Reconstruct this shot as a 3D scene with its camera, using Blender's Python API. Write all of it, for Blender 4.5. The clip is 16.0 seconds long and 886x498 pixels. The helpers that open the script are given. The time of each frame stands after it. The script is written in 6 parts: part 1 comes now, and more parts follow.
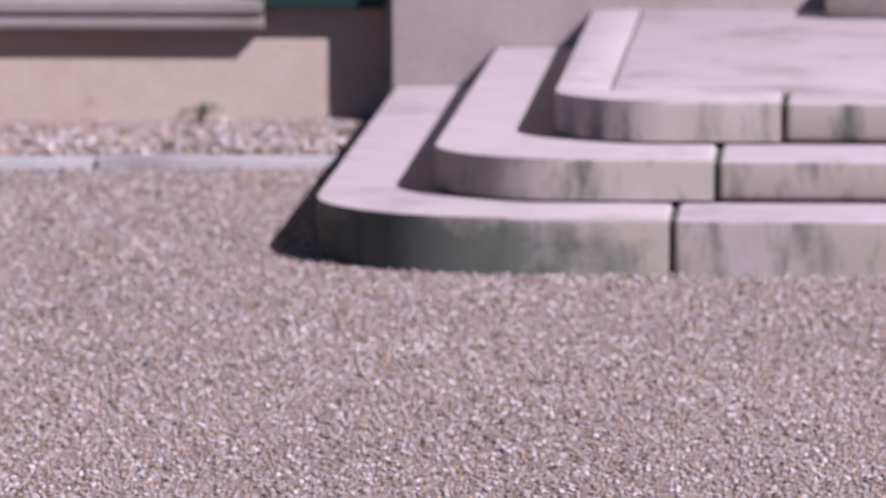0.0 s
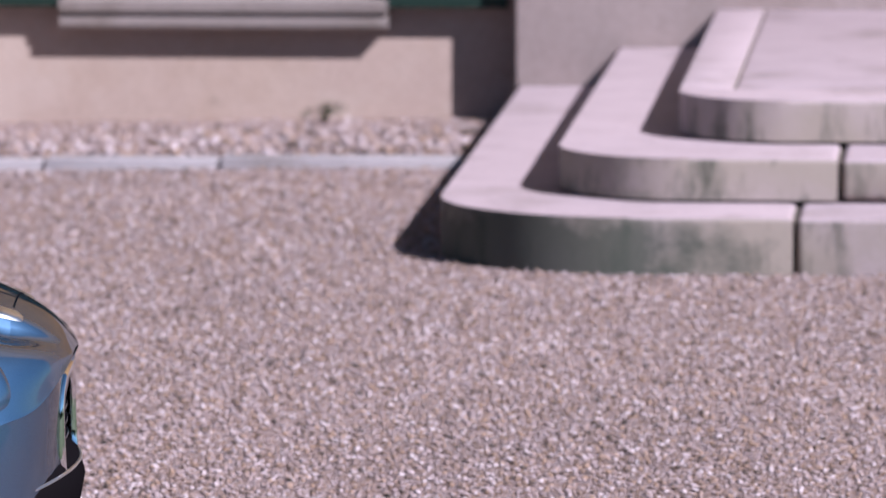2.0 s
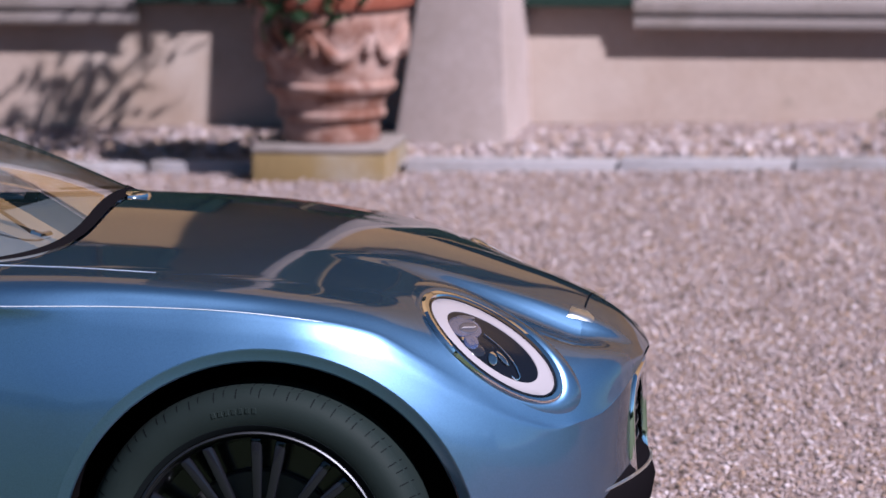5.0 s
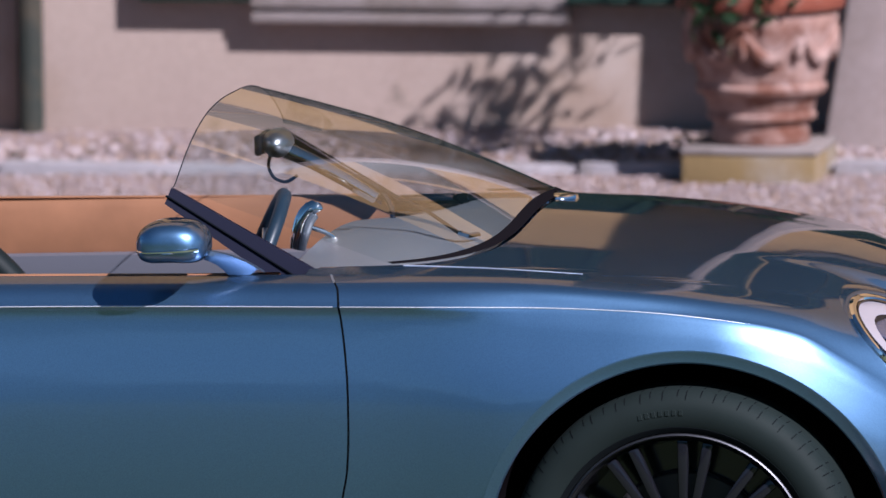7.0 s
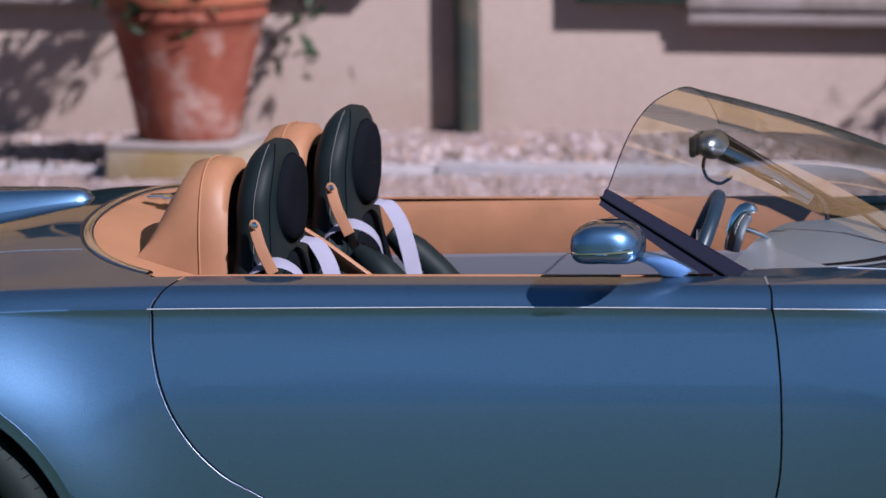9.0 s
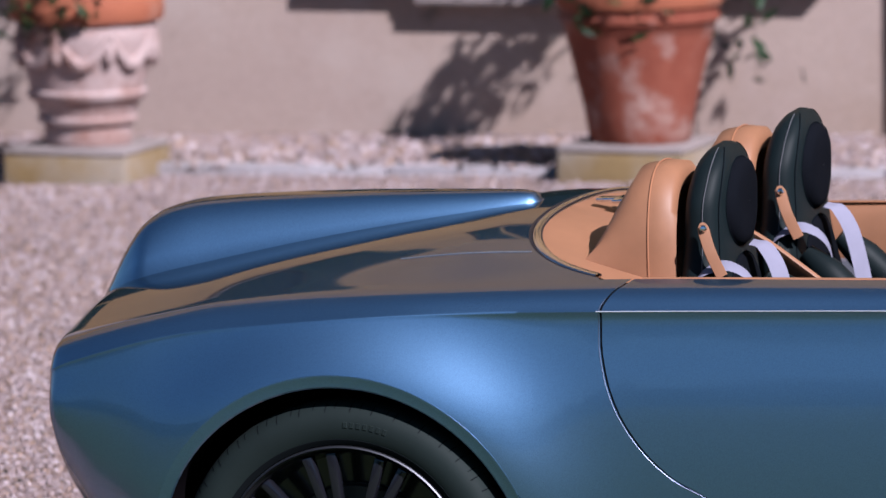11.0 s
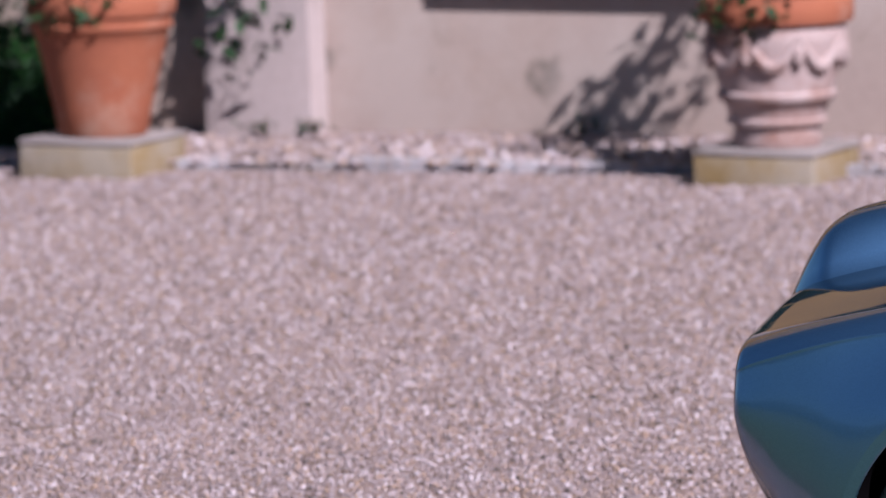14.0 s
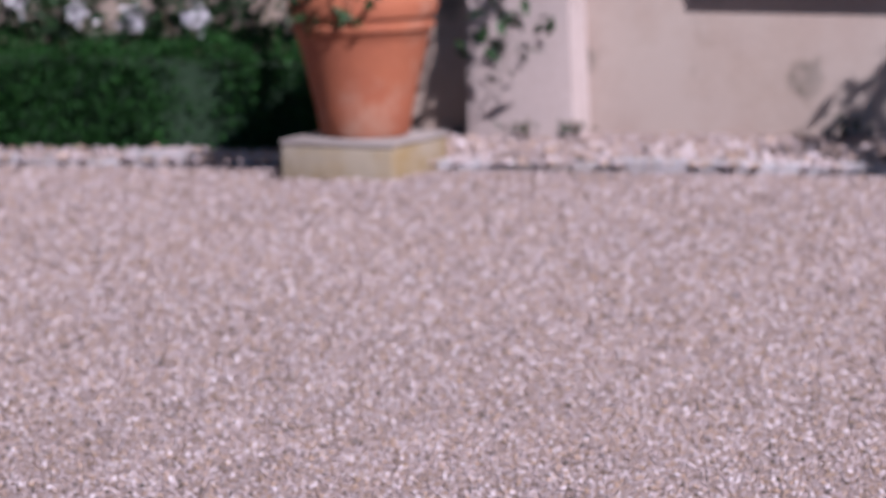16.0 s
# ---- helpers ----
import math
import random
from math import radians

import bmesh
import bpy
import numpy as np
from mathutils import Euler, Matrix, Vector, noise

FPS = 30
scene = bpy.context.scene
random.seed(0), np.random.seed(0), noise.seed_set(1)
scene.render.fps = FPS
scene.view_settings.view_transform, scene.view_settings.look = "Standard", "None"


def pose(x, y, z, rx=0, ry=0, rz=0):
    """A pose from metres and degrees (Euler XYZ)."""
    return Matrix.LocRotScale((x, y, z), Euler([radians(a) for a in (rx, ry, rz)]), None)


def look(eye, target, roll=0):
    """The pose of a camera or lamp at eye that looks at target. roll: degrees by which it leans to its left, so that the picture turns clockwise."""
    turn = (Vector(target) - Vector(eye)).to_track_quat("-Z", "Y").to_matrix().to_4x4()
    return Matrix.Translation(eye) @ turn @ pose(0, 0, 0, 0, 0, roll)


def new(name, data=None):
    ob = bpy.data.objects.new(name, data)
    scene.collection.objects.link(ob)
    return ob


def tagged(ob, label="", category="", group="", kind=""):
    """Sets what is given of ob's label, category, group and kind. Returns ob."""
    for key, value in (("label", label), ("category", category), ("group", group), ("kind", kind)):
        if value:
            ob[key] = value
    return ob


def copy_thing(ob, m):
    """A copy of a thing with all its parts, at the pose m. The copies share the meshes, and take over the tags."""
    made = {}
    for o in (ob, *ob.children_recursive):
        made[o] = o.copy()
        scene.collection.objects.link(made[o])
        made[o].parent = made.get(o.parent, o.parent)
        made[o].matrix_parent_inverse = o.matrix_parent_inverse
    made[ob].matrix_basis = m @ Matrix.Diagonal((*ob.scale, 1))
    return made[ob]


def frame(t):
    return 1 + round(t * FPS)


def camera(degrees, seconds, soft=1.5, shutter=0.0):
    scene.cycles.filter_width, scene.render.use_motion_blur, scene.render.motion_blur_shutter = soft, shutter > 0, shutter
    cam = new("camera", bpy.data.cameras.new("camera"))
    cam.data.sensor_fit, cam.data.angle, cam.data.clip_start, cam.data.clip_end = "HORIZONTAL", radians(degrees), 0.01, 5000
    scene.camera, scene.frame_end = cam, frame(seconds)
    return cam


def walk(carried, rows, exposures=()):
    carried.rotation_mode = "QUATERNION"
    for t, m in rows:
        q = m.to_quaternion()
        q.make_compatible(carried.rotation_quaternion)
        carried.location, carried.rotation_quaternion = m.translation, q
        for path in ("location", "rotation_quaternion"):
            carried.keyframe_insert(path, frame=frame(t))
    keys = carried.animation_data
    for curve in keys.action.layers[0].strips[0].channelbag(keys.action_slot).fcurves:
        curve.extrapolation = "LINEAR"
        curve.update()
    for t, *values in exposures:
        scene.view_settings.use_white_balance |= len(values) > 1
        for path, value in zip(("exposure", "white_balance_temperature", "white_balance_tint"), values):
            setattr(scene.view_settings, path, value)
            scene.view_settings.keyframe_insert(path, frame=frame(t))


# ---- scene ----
# The camera stands on a raised tripod head and pans slowly to its left with a long lens.
cam = camera(6.41, 16.0, soft=1.5)
cam.data.dof.use_dof = True
cam.data.dof.focus_distance = 15.7
cam.data.dof.aperture_fstop = 7.5
WALK = [
    (0, 3.8201, -14.9704, 2.7528, 83.2817, 0.1144, 3.4255),
    (0.5, 3.8203, -14.9704, 2.7528, 83.282, 0.1181, 3.5071),
    (1, 3.821, -14.9704, 2.7528, 83.2826, 0.1276, 3.7115),
    (1.5, 3.8217, -14.9703, 2.7528, 83.281, 0.1388, 3.9536),
    (2, 3.8228, -14.9702, 2.7528, 83.283, 0.1561, 4.3278),
    (2.5, 3.8243, -14.9701, 2.7528, 83.2887, 0.1784, 4.8091),
    (3, 3.8261, -14.97, 2.7528, 83.2903, 0.2069, 5.4265),
    (3.5, 3.8282, -14.9698, 2.7528, 83.2945, 0.2388, 6.1182),
    (4, 3.8306, -14.9695, 2.7528, 83.2992, 0.2752, 6.9096),
    (4.2, 3.8315, -14.9694, 2.7528, 83.301, 0.2902, 7.2367),
    (6.3, 3.8412, -14.9679, 2.7527, 83.3326, 0.439, 10.4952),
    (6.5, 3.8421, -14.9677, 2.7527, 83.337, 0.4529, 10.8005),
    (7, 3.8446, -14.9672, 2.7526, 83.3468, 0.4912, 11.6468),
    (7.5, 3.8469, -14.9667, 2.7526, 83.3538, 0.5251, 12.3999),
    (8, 3.8493, -14.9662, 2.7526, 83.366, 0.5623, 13.2283),
    (8.5, 3.8516, -14.9656, 2.7526, 83.3769, 0.5969, 14.0008),
    (9, 3.854, -14.965, 2.7525, 83.3874, 0.6338, 14.8295),
    (9.2, 3.855, -14.9647, 2.7525, 83.3943, 0.6488, 15.1669),
    (11.3, 3.865, -14.9617, 2.7523, 83.4541, 0.8009, 18.6348),
    (11.5, 3.866, -14.9614, 2.7523, 83.4577, 0.8161, 18.9841),
    (12, 3.8683, -14.9605, 2.7523, 83.4709, 0.8522, 19.8213),
    (12.5, 3.8706, -14.9597, 2.7522, 83.4855, 0.8868, 20.6295),
    (13, 3.8731, -14.9587, 2.7522, 83.5042, 0.9241, 21.506),
    (13.5, 3.8754, -14.9578, 2.7521, 83.5158, 0.9585, 22.3185),
    (14, 3.8777, -14.9569, 2.7521, 83.537, 0.9931, 23.143),
    (14.5, 3.8796, -14.956, 2.752, 83.5538, 1.0226, 23.8507),
    (15, 3.8815, -14.9552, 2.752, 83.5668, 1.0503, 24.5208),
    (15.5, 3.8826, -14.9547, 2.752, 83.5758, 1.0674, 24.9346),
    (16, 3.8829, -14.9545, 2.7519, 83.5793, 1.0721, 25.049),
]
walk(cam, [(t, pose(x, y, z, rx, ry, rz)) for t, x, y, z, rx, ry, rz in WALK], [(0.0, 1.05, 5420, -6), (16.0, 1.05, 5420, -6)])

# ---- world and sun ----
SUN_WAY = Vector((0.83, -0.60, 0.88)).normalized()      # from the ground towards the sun
world = bpy.data.worlds.new("sky")
scene.world = world
world.use_nodes = True
wn = world.node_tree
sky = wn.nodes.new("ShaderNodeTexSky")
sky.sky_type, sky.sun_disc = "NISHITA", False
sky.air_density, sky.dust_density, sky.ozone_density = 0.5, 0.1, 1.2
sky.sun_elevation = math.asin(SUN_WAY.z)
sky.sun_rotation = math.atan2(SUN_WAY.x, SUN_WAY.y)
wn.links.new(sky.outputs[0], wn.nodes["Background"].inputs[0])
wn.nodes["Background"].inputs[1].default_value = 0.05
sun_data = bpy.data.lights.new("sun", "SUN")
sun_data.energy, sun_data.angle, sun_data.color = 5.0, radians(0.53), (1.0, 0.805, 0.845)
sun = new("sun", sun_data)
sun.matrix_world = look(SUN_WAY * 30, (0, 0, 0))

# ---- small helpers ----
def mesh_of(name, bm, mat=None, smooth=True, angle=35):
    me = bpy.data.meshes.new(name)
    bmesh.ops.recalc_face_normals(bm, faces=bm.faces)
    if smooth:
        for fc in bm.faces:
            fc.smooth = True
        lim = radians(angle)
        for e in bm.edges:
            if len(e.link_faces) == 2 and e.calc_face_angle(0) > lim:
                e.smooth = False
    bm.to_mesh(me)
    bm.free()
    for m in (mat if isinstance(mat, (list, tuple)) else [mat]):
        if m:
            me.materials.append(m)
    return me


def part(name, bm, mat, parent, label="", smooth=True, angle=35):
    """One mesh object under a thing or a part, in the thing's own space."""
    ob = new(name, mesh_of(name, bm, mat, smooth, angle))
    ob.parent = parent
    if label:
        ob["label"] = label
    return ob


def thing(name, m, label, category, group="", kind=""):
    ob = new(name)
    ob.matrix_world = m
    return tagged(ob, label, category, group, kind)


def solid(name, bm, mat, label, category="", group="", kind="", smooth=True, angle=35):
    """A thing that is one mesh, in world coordinates."""
    return tagged(new(name, mesh_of(name, bm, mat, smooth, angle)), label, category, group, kind)


def box(bm, x0, x1, y0, y1, z0, z1, bevel=0.0, seg=2):
    vs = [bm.verts.new(c) for c in ((x0, y0, z0), (x1, y0, z0), (x1, y1, z0), (x0, y1, z0), (x0, y0, z1), (x1, y0, z1), (x1, y1, z1), (x0, y1, z1))]
    fs = [bm.faces.new([vs[i] for i in q]) for q in ((3, 2, 1, 0), (4, 5, 6, 7), (0, 1, 5, 4), (1, 2, 6, 5), (2, 3, 7, 6), (3, 0, 4, 7))]
    if bevel:
        es = list({e for fc in fs for e in fc.edges})
        bmesh.ops.bevel(bm, geom=es, offset=bevel, segments=seg, affect="EDGES", profile=0.5)
    return bm


def lathe(bm, prof, centre=(0, 0, 0), n=48, axis="z"):
    """Turns a profile of (radius, height) round an axis."""
    rings = []
    for r, h in prof:
        ring = []
        for i in range(n):
            a = 2 * math.pi * i / n
            c, s = r * math.cos(a), r * math.sin(a)
            co = (c, s, h) if axis == "z" else ((c, h, s) if axis == "y" else (h, c, s))
            ring.append(bm.verts.new(Vector(co) + Vector(centre)))
        rings.append(ring)
    for a, b in zip(rings, rings[1:]):
        for i in range(n):
            bm.faces.new((a[i], a[(i + 1) % n], b[(i + 1) % n], b[i]))
    return rings


def tube(bm, pts, r, n=8, closed=False, caps=True, flat=1.0):
    """A tube along points; r may be a list. flat: its height over its width."""
    pts = [Vector(p) for p in pts]
    k = len(pts)
    rs = r if isinstance(r, (list, tuple)) else [r] * k
    rings, side = [], None
    for i, p in enumerate(pts):
        a = pts[(i - 1) % k] if closed or i else pts[0]
        b = pts[(i + 1) % k] if closed or i < k - 1 else pts[-1]
        d = (b - a).normalized()
        if side is None:
            side = d.cross(Vector((0, 0, 1)))
            side = side.normalized() if side.length > 1e-3 else Vector((1, 0, 0))
        side = (side - d * side.dot(d)).normalized()
        up = side.cross(d)
        rings.append([bm.verts.new(p + side * rs[i] * math.cos(2 * math.pi * j / n) + up * rs[i] * flat * math.sin(2 * math.pi * j / n)) for j in range(n)])
    pairs = list(zip(rings, rings[1:])) + ([(rings[-1], rings[0])] if closed else [])
    for a, b in pairs:
        for j in range(n):
            bm.faces.new((a[j], a[(j + 1) % n], b[(j + 1) % n], b[j]))
    if caps and not closed:
        bm.faces.new(rings[0][::-1])
        bm.faces.new(rings[-1])
    return rings


def grid(bm, rows):
    """Faces over rows of points of equal length. Returns the vertices."""
    vs = [[bm.verts.new(p) for p in row] for row in rows]
    for a, b in zip(vs, vs[1:]):
        for i in range(len(a) - 1):
            bm.faces.new((a[i], a[i + 1], b[i + 1], b[i]))
    return vs


def spline(knots):
    """A smooth curve through (x, value) knots, as a function (monotone-safe cubic)."""
    xs = [k[0] for k in knots]
    ys = [k[1] for k in knots]
    n = len(xs)
    sl = [(ys[i + 1] - ys[i]) / (xs[i + 1] - xs[i]) for i in range(n - 1)]
    ms = [sl[0]] + [0 if sl[i - 1] * sl[i] <= 0 else 2 * sl[i - 1] * sl[i] / (sl[i - 1] + sl[i]) for i in range(1, n - 1)] + [sl[-1]]

    def at(x):
        if x <= xs[0]:
            return ys[0] + ms[0] * (x - xs[0])
        if x >= xs[-1]:
            return ys[-1] + ms[-1] * (x - xs[-1])
        i = max(j for j in range(n - 1) if xs[j] <= x)
        h = xs[i + 1] - xs[i]
        t = (x - xs[i]) / h
        return ((1 + 2 * t) * (1 - t) ** 2 * ys[i] + t * (1 - t) ** 2 * h * ms[i] + t * t * (3 - 2 * t) * ys[i + 1] + t * t * (t - 1) * h * ms[i + 1])
    return at


def smooth_path(pts, n=24):
    """A smooth line through points, in n steps."""
    ks = [i / (len(pts) - 1) for i in range(len(pts))]
    fs = [spline(list(zip(ks, [p[a] for p in pts]))) for a in range(3)]
    return [Vector([f(i / n) for f in fs]) for i in range(n + 1)]


# ---- materials ----
def mat(name, colour, rough=0.6, metal=0.0, **more):
    m = bpy.data.materials.new(name)
    m.use_nodes = True
    b = m.node_tree.nodes["Principled BSDF"]
    b.inputs["Base Color"].default_value = (*colour, 1)
    b.inputs["Roughness"].default_value = rough
    b.inputs["Metallic"].default_value = metal
    for key, value in more.items():
        b.inputs[key.replace("_", " ")].default_value = value
    return m


def node(m, kind, **props):
    n = m.node_tree.nodes.new(kind)
    for key, value in props.items():
        n.inputs[key.replace("_", " ")].default_value = value
    return n


def link(m, a, b):
    m.node_tree.links.new(a, b)


def coords(m):
    return node(m, "ShaderNodeTexCoord").outputs["Object"]


def ramp(m, source, stops):
    r = node(m, "ShaderNodeValToRGB")
    e = r.color_ramp.elements
    while len(e) < len(stops):
        e.new(0.5)
    for el, (p, c) in zip(e, stops):
        el.position, el.color = p, (*c, 1)
    link(m, source, r.inputs[0])
    return r.outputs[0]


def noise_tex(m, scale, detail=4.0, rough=0.55, source=None):
    n = node(m, "ShaderNodeTexNoise", Scale=scale, Detail=detail, Roughness=rough)
    link(m, source or coords(m), n.inputs["Vector"])
    return n.outputs["Fac"]


def mix(m, fac, a, b, mode="MIX"):
    n = node(m, "ShaderNodeMix")
    n.data_type, n.blend_type = "RGBA", mode
    if isinstance(fac, float):
        n.inputs[0].default_value = fac
    else:
        link(m, fac, n.inputs[0])
    for k, s in ((6, a), (7, b)):
        if isinstance(s, tuple):
            n.inputs[k].default_value = (*s, 1)
        else:
            link(m, s, n.inputs[k])
    return n.outputs[2]


def bump(m, height, strength=0.3, distance=0.01):
    n = node(m, "ShaderNodeBump", Strength=strength, Distance=distance)
    link(m, height, n.inputs["Height"])
    link(m, n.outputs[0], m.node_tree.nodes["Principled BSDF"].inputs["Normal"])


def base(m, colour):
    link(m, colour, m.node_tree.nodes["Principled BSDF"].inputs["Base Color"])


def weathered(name, a, b, stain, scale=6.0, rough=0.85, relief=0.25, fine=160.0, amount=(0.52, 0.68)):
    """A matt mineral surface: two tones, stains of a coarser kind, fine grain and relief."""
    m = mat(name, a, rough, Specular_IOR_Level=0.15)
    big, small = noise_tex(m, scale, 6.0), noise_tex(m, fine, 3.0)
    tone = ramp(m, big, [(0.3, a), (0.7, b)])
    blot = ramp(m, noise_tex(m, scale * 0.45, 8.0, 0.65), [(amount[0], (0, 0, 0)), (amount[1], (1, 1, 1))])
    col = mix(m, blot, tone, stain)
    grain = ramp(m, small, [(0.3, (0.8, 0.8, 0.8)), (0.7, (1.1, 1.1, 1.1))])
    base(m, mix(m, 0.6, col, grain, "MULTIPLY"))
    bump(m, small, relief, 0.004)
    return m


GRAVEL_TONES = [(0.0, (0.036, 0.029, 0.025)), (0.12, (0.150, 0.107, 0.092)), (0.30, (0.290, 0.196, 0.142)), (0.50, (0.256, 0.196, 0.194)), (0.78, (0.300, 0.236, 0.240)), (1.0, (0.520, 0.440, 0.450))]
plaster = weathered("plaster", (0.352, 0.274, 0.232), (0.318, 0.242, 0.212), (0.275, 0.200, 0.155), 1.3, 0.9, 0.2, 60.0)


def spotted(m, colour, scale, low, high, strength):
    """Adds small dark blotches of damp and old paint to a surface."""
    b = m.node_tree.nodes["Principled BSDF"]
    clean = b.inputs["Base Color"].links[0].from_socket
    spots = ramp(m, noise_tex(m, scale, 7.0, 0.6), [(low, (0, 0, 0)), (high, (strength, strength, strength))])
    base(m, mix(m, spots, clean, colour))


spotted(plaster, (0.095, 0.080, 0.062), 3.1, 0.615, 0.70, 0.75)
spotted(plaster, (0.38, 0.31, 0.275), 0.8, 0.52, 0.62, 0.7)
plaster_light = weathered("plaster_light", (0.350, 0.283, 0.268), (0.322, 0.258, 0.244), (0.270, 0.212, 0.190), 2.5, 0.9, 0.2, 60.0)


ochre_plaster = weathered("ochre_plaster", (0.420, 0.270, 0.130), (0.370, 0.230, 0.110), (0.300, 0.190, 0.100), 1.1, 0.9, 0.2, 60.0)


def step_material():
    """Pale stone, its upright faces streaked with grime; at the low rounded corner a patch of moss and painted shade.
    """
    m = weathered("step_stone", (0.400, 0.322, 0.345), (0.352, 0.284, 0.300), (0.262, 0.212, 0.212), 5.0, 0.75, 0.25, 90.0)
    b = m.node_tree.nodes["Principled BSDF"]
    clean = b.inputs["Base Color"].links[0].from_socket
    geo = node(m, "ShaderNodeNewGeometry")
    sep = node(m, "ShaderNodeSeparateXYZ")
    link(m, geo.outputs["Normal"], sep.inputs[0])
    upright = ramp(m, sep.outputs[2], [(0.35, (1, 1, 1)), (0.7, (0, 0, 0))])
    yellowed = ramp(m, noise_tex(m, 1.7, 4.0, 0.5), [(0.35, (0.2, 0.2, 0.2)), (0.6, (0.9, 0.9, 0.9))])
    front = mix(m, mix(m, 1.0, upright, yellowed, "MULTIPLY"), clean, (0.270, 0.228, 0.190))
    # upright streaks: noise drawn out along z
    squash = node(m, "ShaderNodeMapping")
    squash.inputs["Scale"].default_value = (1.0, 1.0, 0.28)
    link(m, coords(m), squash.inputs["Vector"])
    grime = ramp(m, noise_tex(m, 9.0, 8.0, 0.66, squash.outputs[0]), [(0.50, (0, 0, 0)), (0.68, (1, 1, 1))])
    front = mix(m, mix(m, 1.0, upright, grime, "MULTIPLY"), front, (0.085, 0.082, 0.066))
    # moss round the corner of the lowest slab; the corner's shade is painted in too
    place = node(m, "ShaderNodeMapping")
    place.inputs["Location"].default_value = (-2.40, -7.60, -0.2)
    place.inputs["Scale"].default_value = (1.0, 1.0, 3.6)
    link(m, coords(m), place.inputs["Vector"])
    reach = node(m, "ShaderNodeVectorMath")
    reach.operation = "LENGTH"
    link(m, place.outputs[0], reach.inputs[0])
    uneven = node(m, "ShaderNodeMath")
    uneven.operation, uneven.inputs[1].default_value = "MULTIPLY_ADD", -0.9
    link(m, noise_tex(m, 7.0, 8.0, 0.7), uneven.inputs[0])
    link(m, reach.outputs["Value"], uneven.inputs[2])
    moss_shade = ramp(m, uneven.outputs[0], [(0.0, (0.85, 0.85, 0.85)), (0.30, (0, 0, 0))])
    base(m, mix(m, mix(m, 1.0, upright, moss_shade, "MULTIPLY"), front, (0.052, 0.060, 0.048)))
    return m


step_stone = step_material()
sill_stone = weathered("sill_stone", (0.246, 0.207, 0.196), (0.204, 0.169, 0.158), (0.152, 0.123, 0.105), 6.0, 0.85, 0.3, 80.0)
kerb_stone = weathered("kerb_stone", (0.322, 0.292, 0.304), (0.269, 0.239, 0.246), (0.187, 0.158, 0.147), 5.0, 0.85, 0.4, 70.0)
plinth_stone = weathered("plinth_stone", (0.250, 0.205, 0.165), (0.215, 0.175, 0.130), (0.190, 0.130, 0.060), 3.0, 0.85, 0.35, 70.0, (0.44, 0.56))
terracotta = weathered("terracotta", (0.260, 0.088, 0.046), (0.225, 0.074, 0.042), (0.292, 0.164, 0.117), 6.0, 0.8, 0.2, 90.0)
terracotta_old = weathered("terracotta_old", (0.165, 0.046, 0.028), (0.200, 0.064, 0.040), (0.300, 0.195, 0.165), 15.0, 0.85, 0.3, 90.0, (0.50, 0.66))
terracotta_pale = weathered("terracotta_pale", (0.300, 0.180, 0.145), (0.335, 0.240, 0.215), (0.140, 0.058, 0.038), 12.0, 0.85, 0.3, 90.0, (0.44, 0.62))
terracotta_pink = weathered("terracotta_pink", (0.330, 0.240, 0.222), (0.360, 0.275, 0.258), (0.205, 0.110, 0.085), 11.0, 0.85, 0.3, 90.0, (0.48, 0.66))
soil = weathered("soil", (0.041, 0.030, 0.020), (0.030, 0.020, 0.015), (0.053, 0.041, 0.030), 20.0, 0.95, 0.6, 120.0)
shutter_green = mat("shutter_green", (0.013, 0.026, 0.020), 0.55, Specular_IOR_Level=0.2)
pipe_green = weathered("pipe_green", (0.027, 0.033, 0.028), (0.039, 0.039, 0.033), (0.070, 0.055, 0.039), 8.0, 0.5, 0.1, 60.0)


def gravel_material():
    m = mat("gravel_ground", (0.4, 0.32, 0.3), 0.9, Specular_IOR_Level=0.1)
    vor = node(m, "ShaderNodeTexVoronoi", Scale=110.0, Randomness=1.0)
    link(m, coords(m), vor.inputs["Vector"])
    sep = node(m, "ShaderNodeSeparateColor")
    link(m, vor.outputs["Color"], sep.inputs[0])
    tone = ramp(m, sep.outputs[0], GRAVEL_TONES)
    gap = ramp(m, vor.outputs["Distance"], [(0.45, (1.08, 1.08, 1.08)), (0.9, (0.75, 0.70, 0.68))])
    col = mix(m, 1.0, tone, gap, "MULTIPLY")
    wide = ramp(m, noise_tex(m, 0.9, 5.0), [(0.3, (0.86, 0.86, 0.86)), (0.7, (1.1, 1.08, 1.06))])
    base(m, mix(m, 1.0, col, wide, "MULTIPLY"))
    inv = node(m, "ShaderNodeMath")
    inv.operation = "SUBTRACT"
    inv.inputs[0].default_value = 1.0
    link(m, vor.outputs["Distance"], inv.inputs[1])
    bump(m, inv.outputs[0], 0.9, 0.012)
    return m


gravel_ground = gravel_material()


def pebble_material():
    m = mat("pebble", (0.4, 0.32, 0.3), 0.8, Specular_IOR_Level=0.25)
    info = node(m, "ShaderNodeNewGeometry")
    base(m, ramp(m, info.outputs["Random Per Island"], GRAVEL_TONES))
    return m


pebble = pebble_material()


def leaf_material(name, a, b, shine=0.2):
    m = mat(name, a, 0.55, Specular_IOR_Level=shine)
    info = node(m, "ShaderNodeNewGeometry")
    base(m, ramp(m, info.outputs["Random Per Island"], [(0.0, a), (0.7, b), (1.0, tuple(min(1.0, 1.5 * c) for c in b))]))
    m.node_tree.nodes["Principled BSDF"].inputs["Subsurface Weight"].default_value = 0.0
    return m


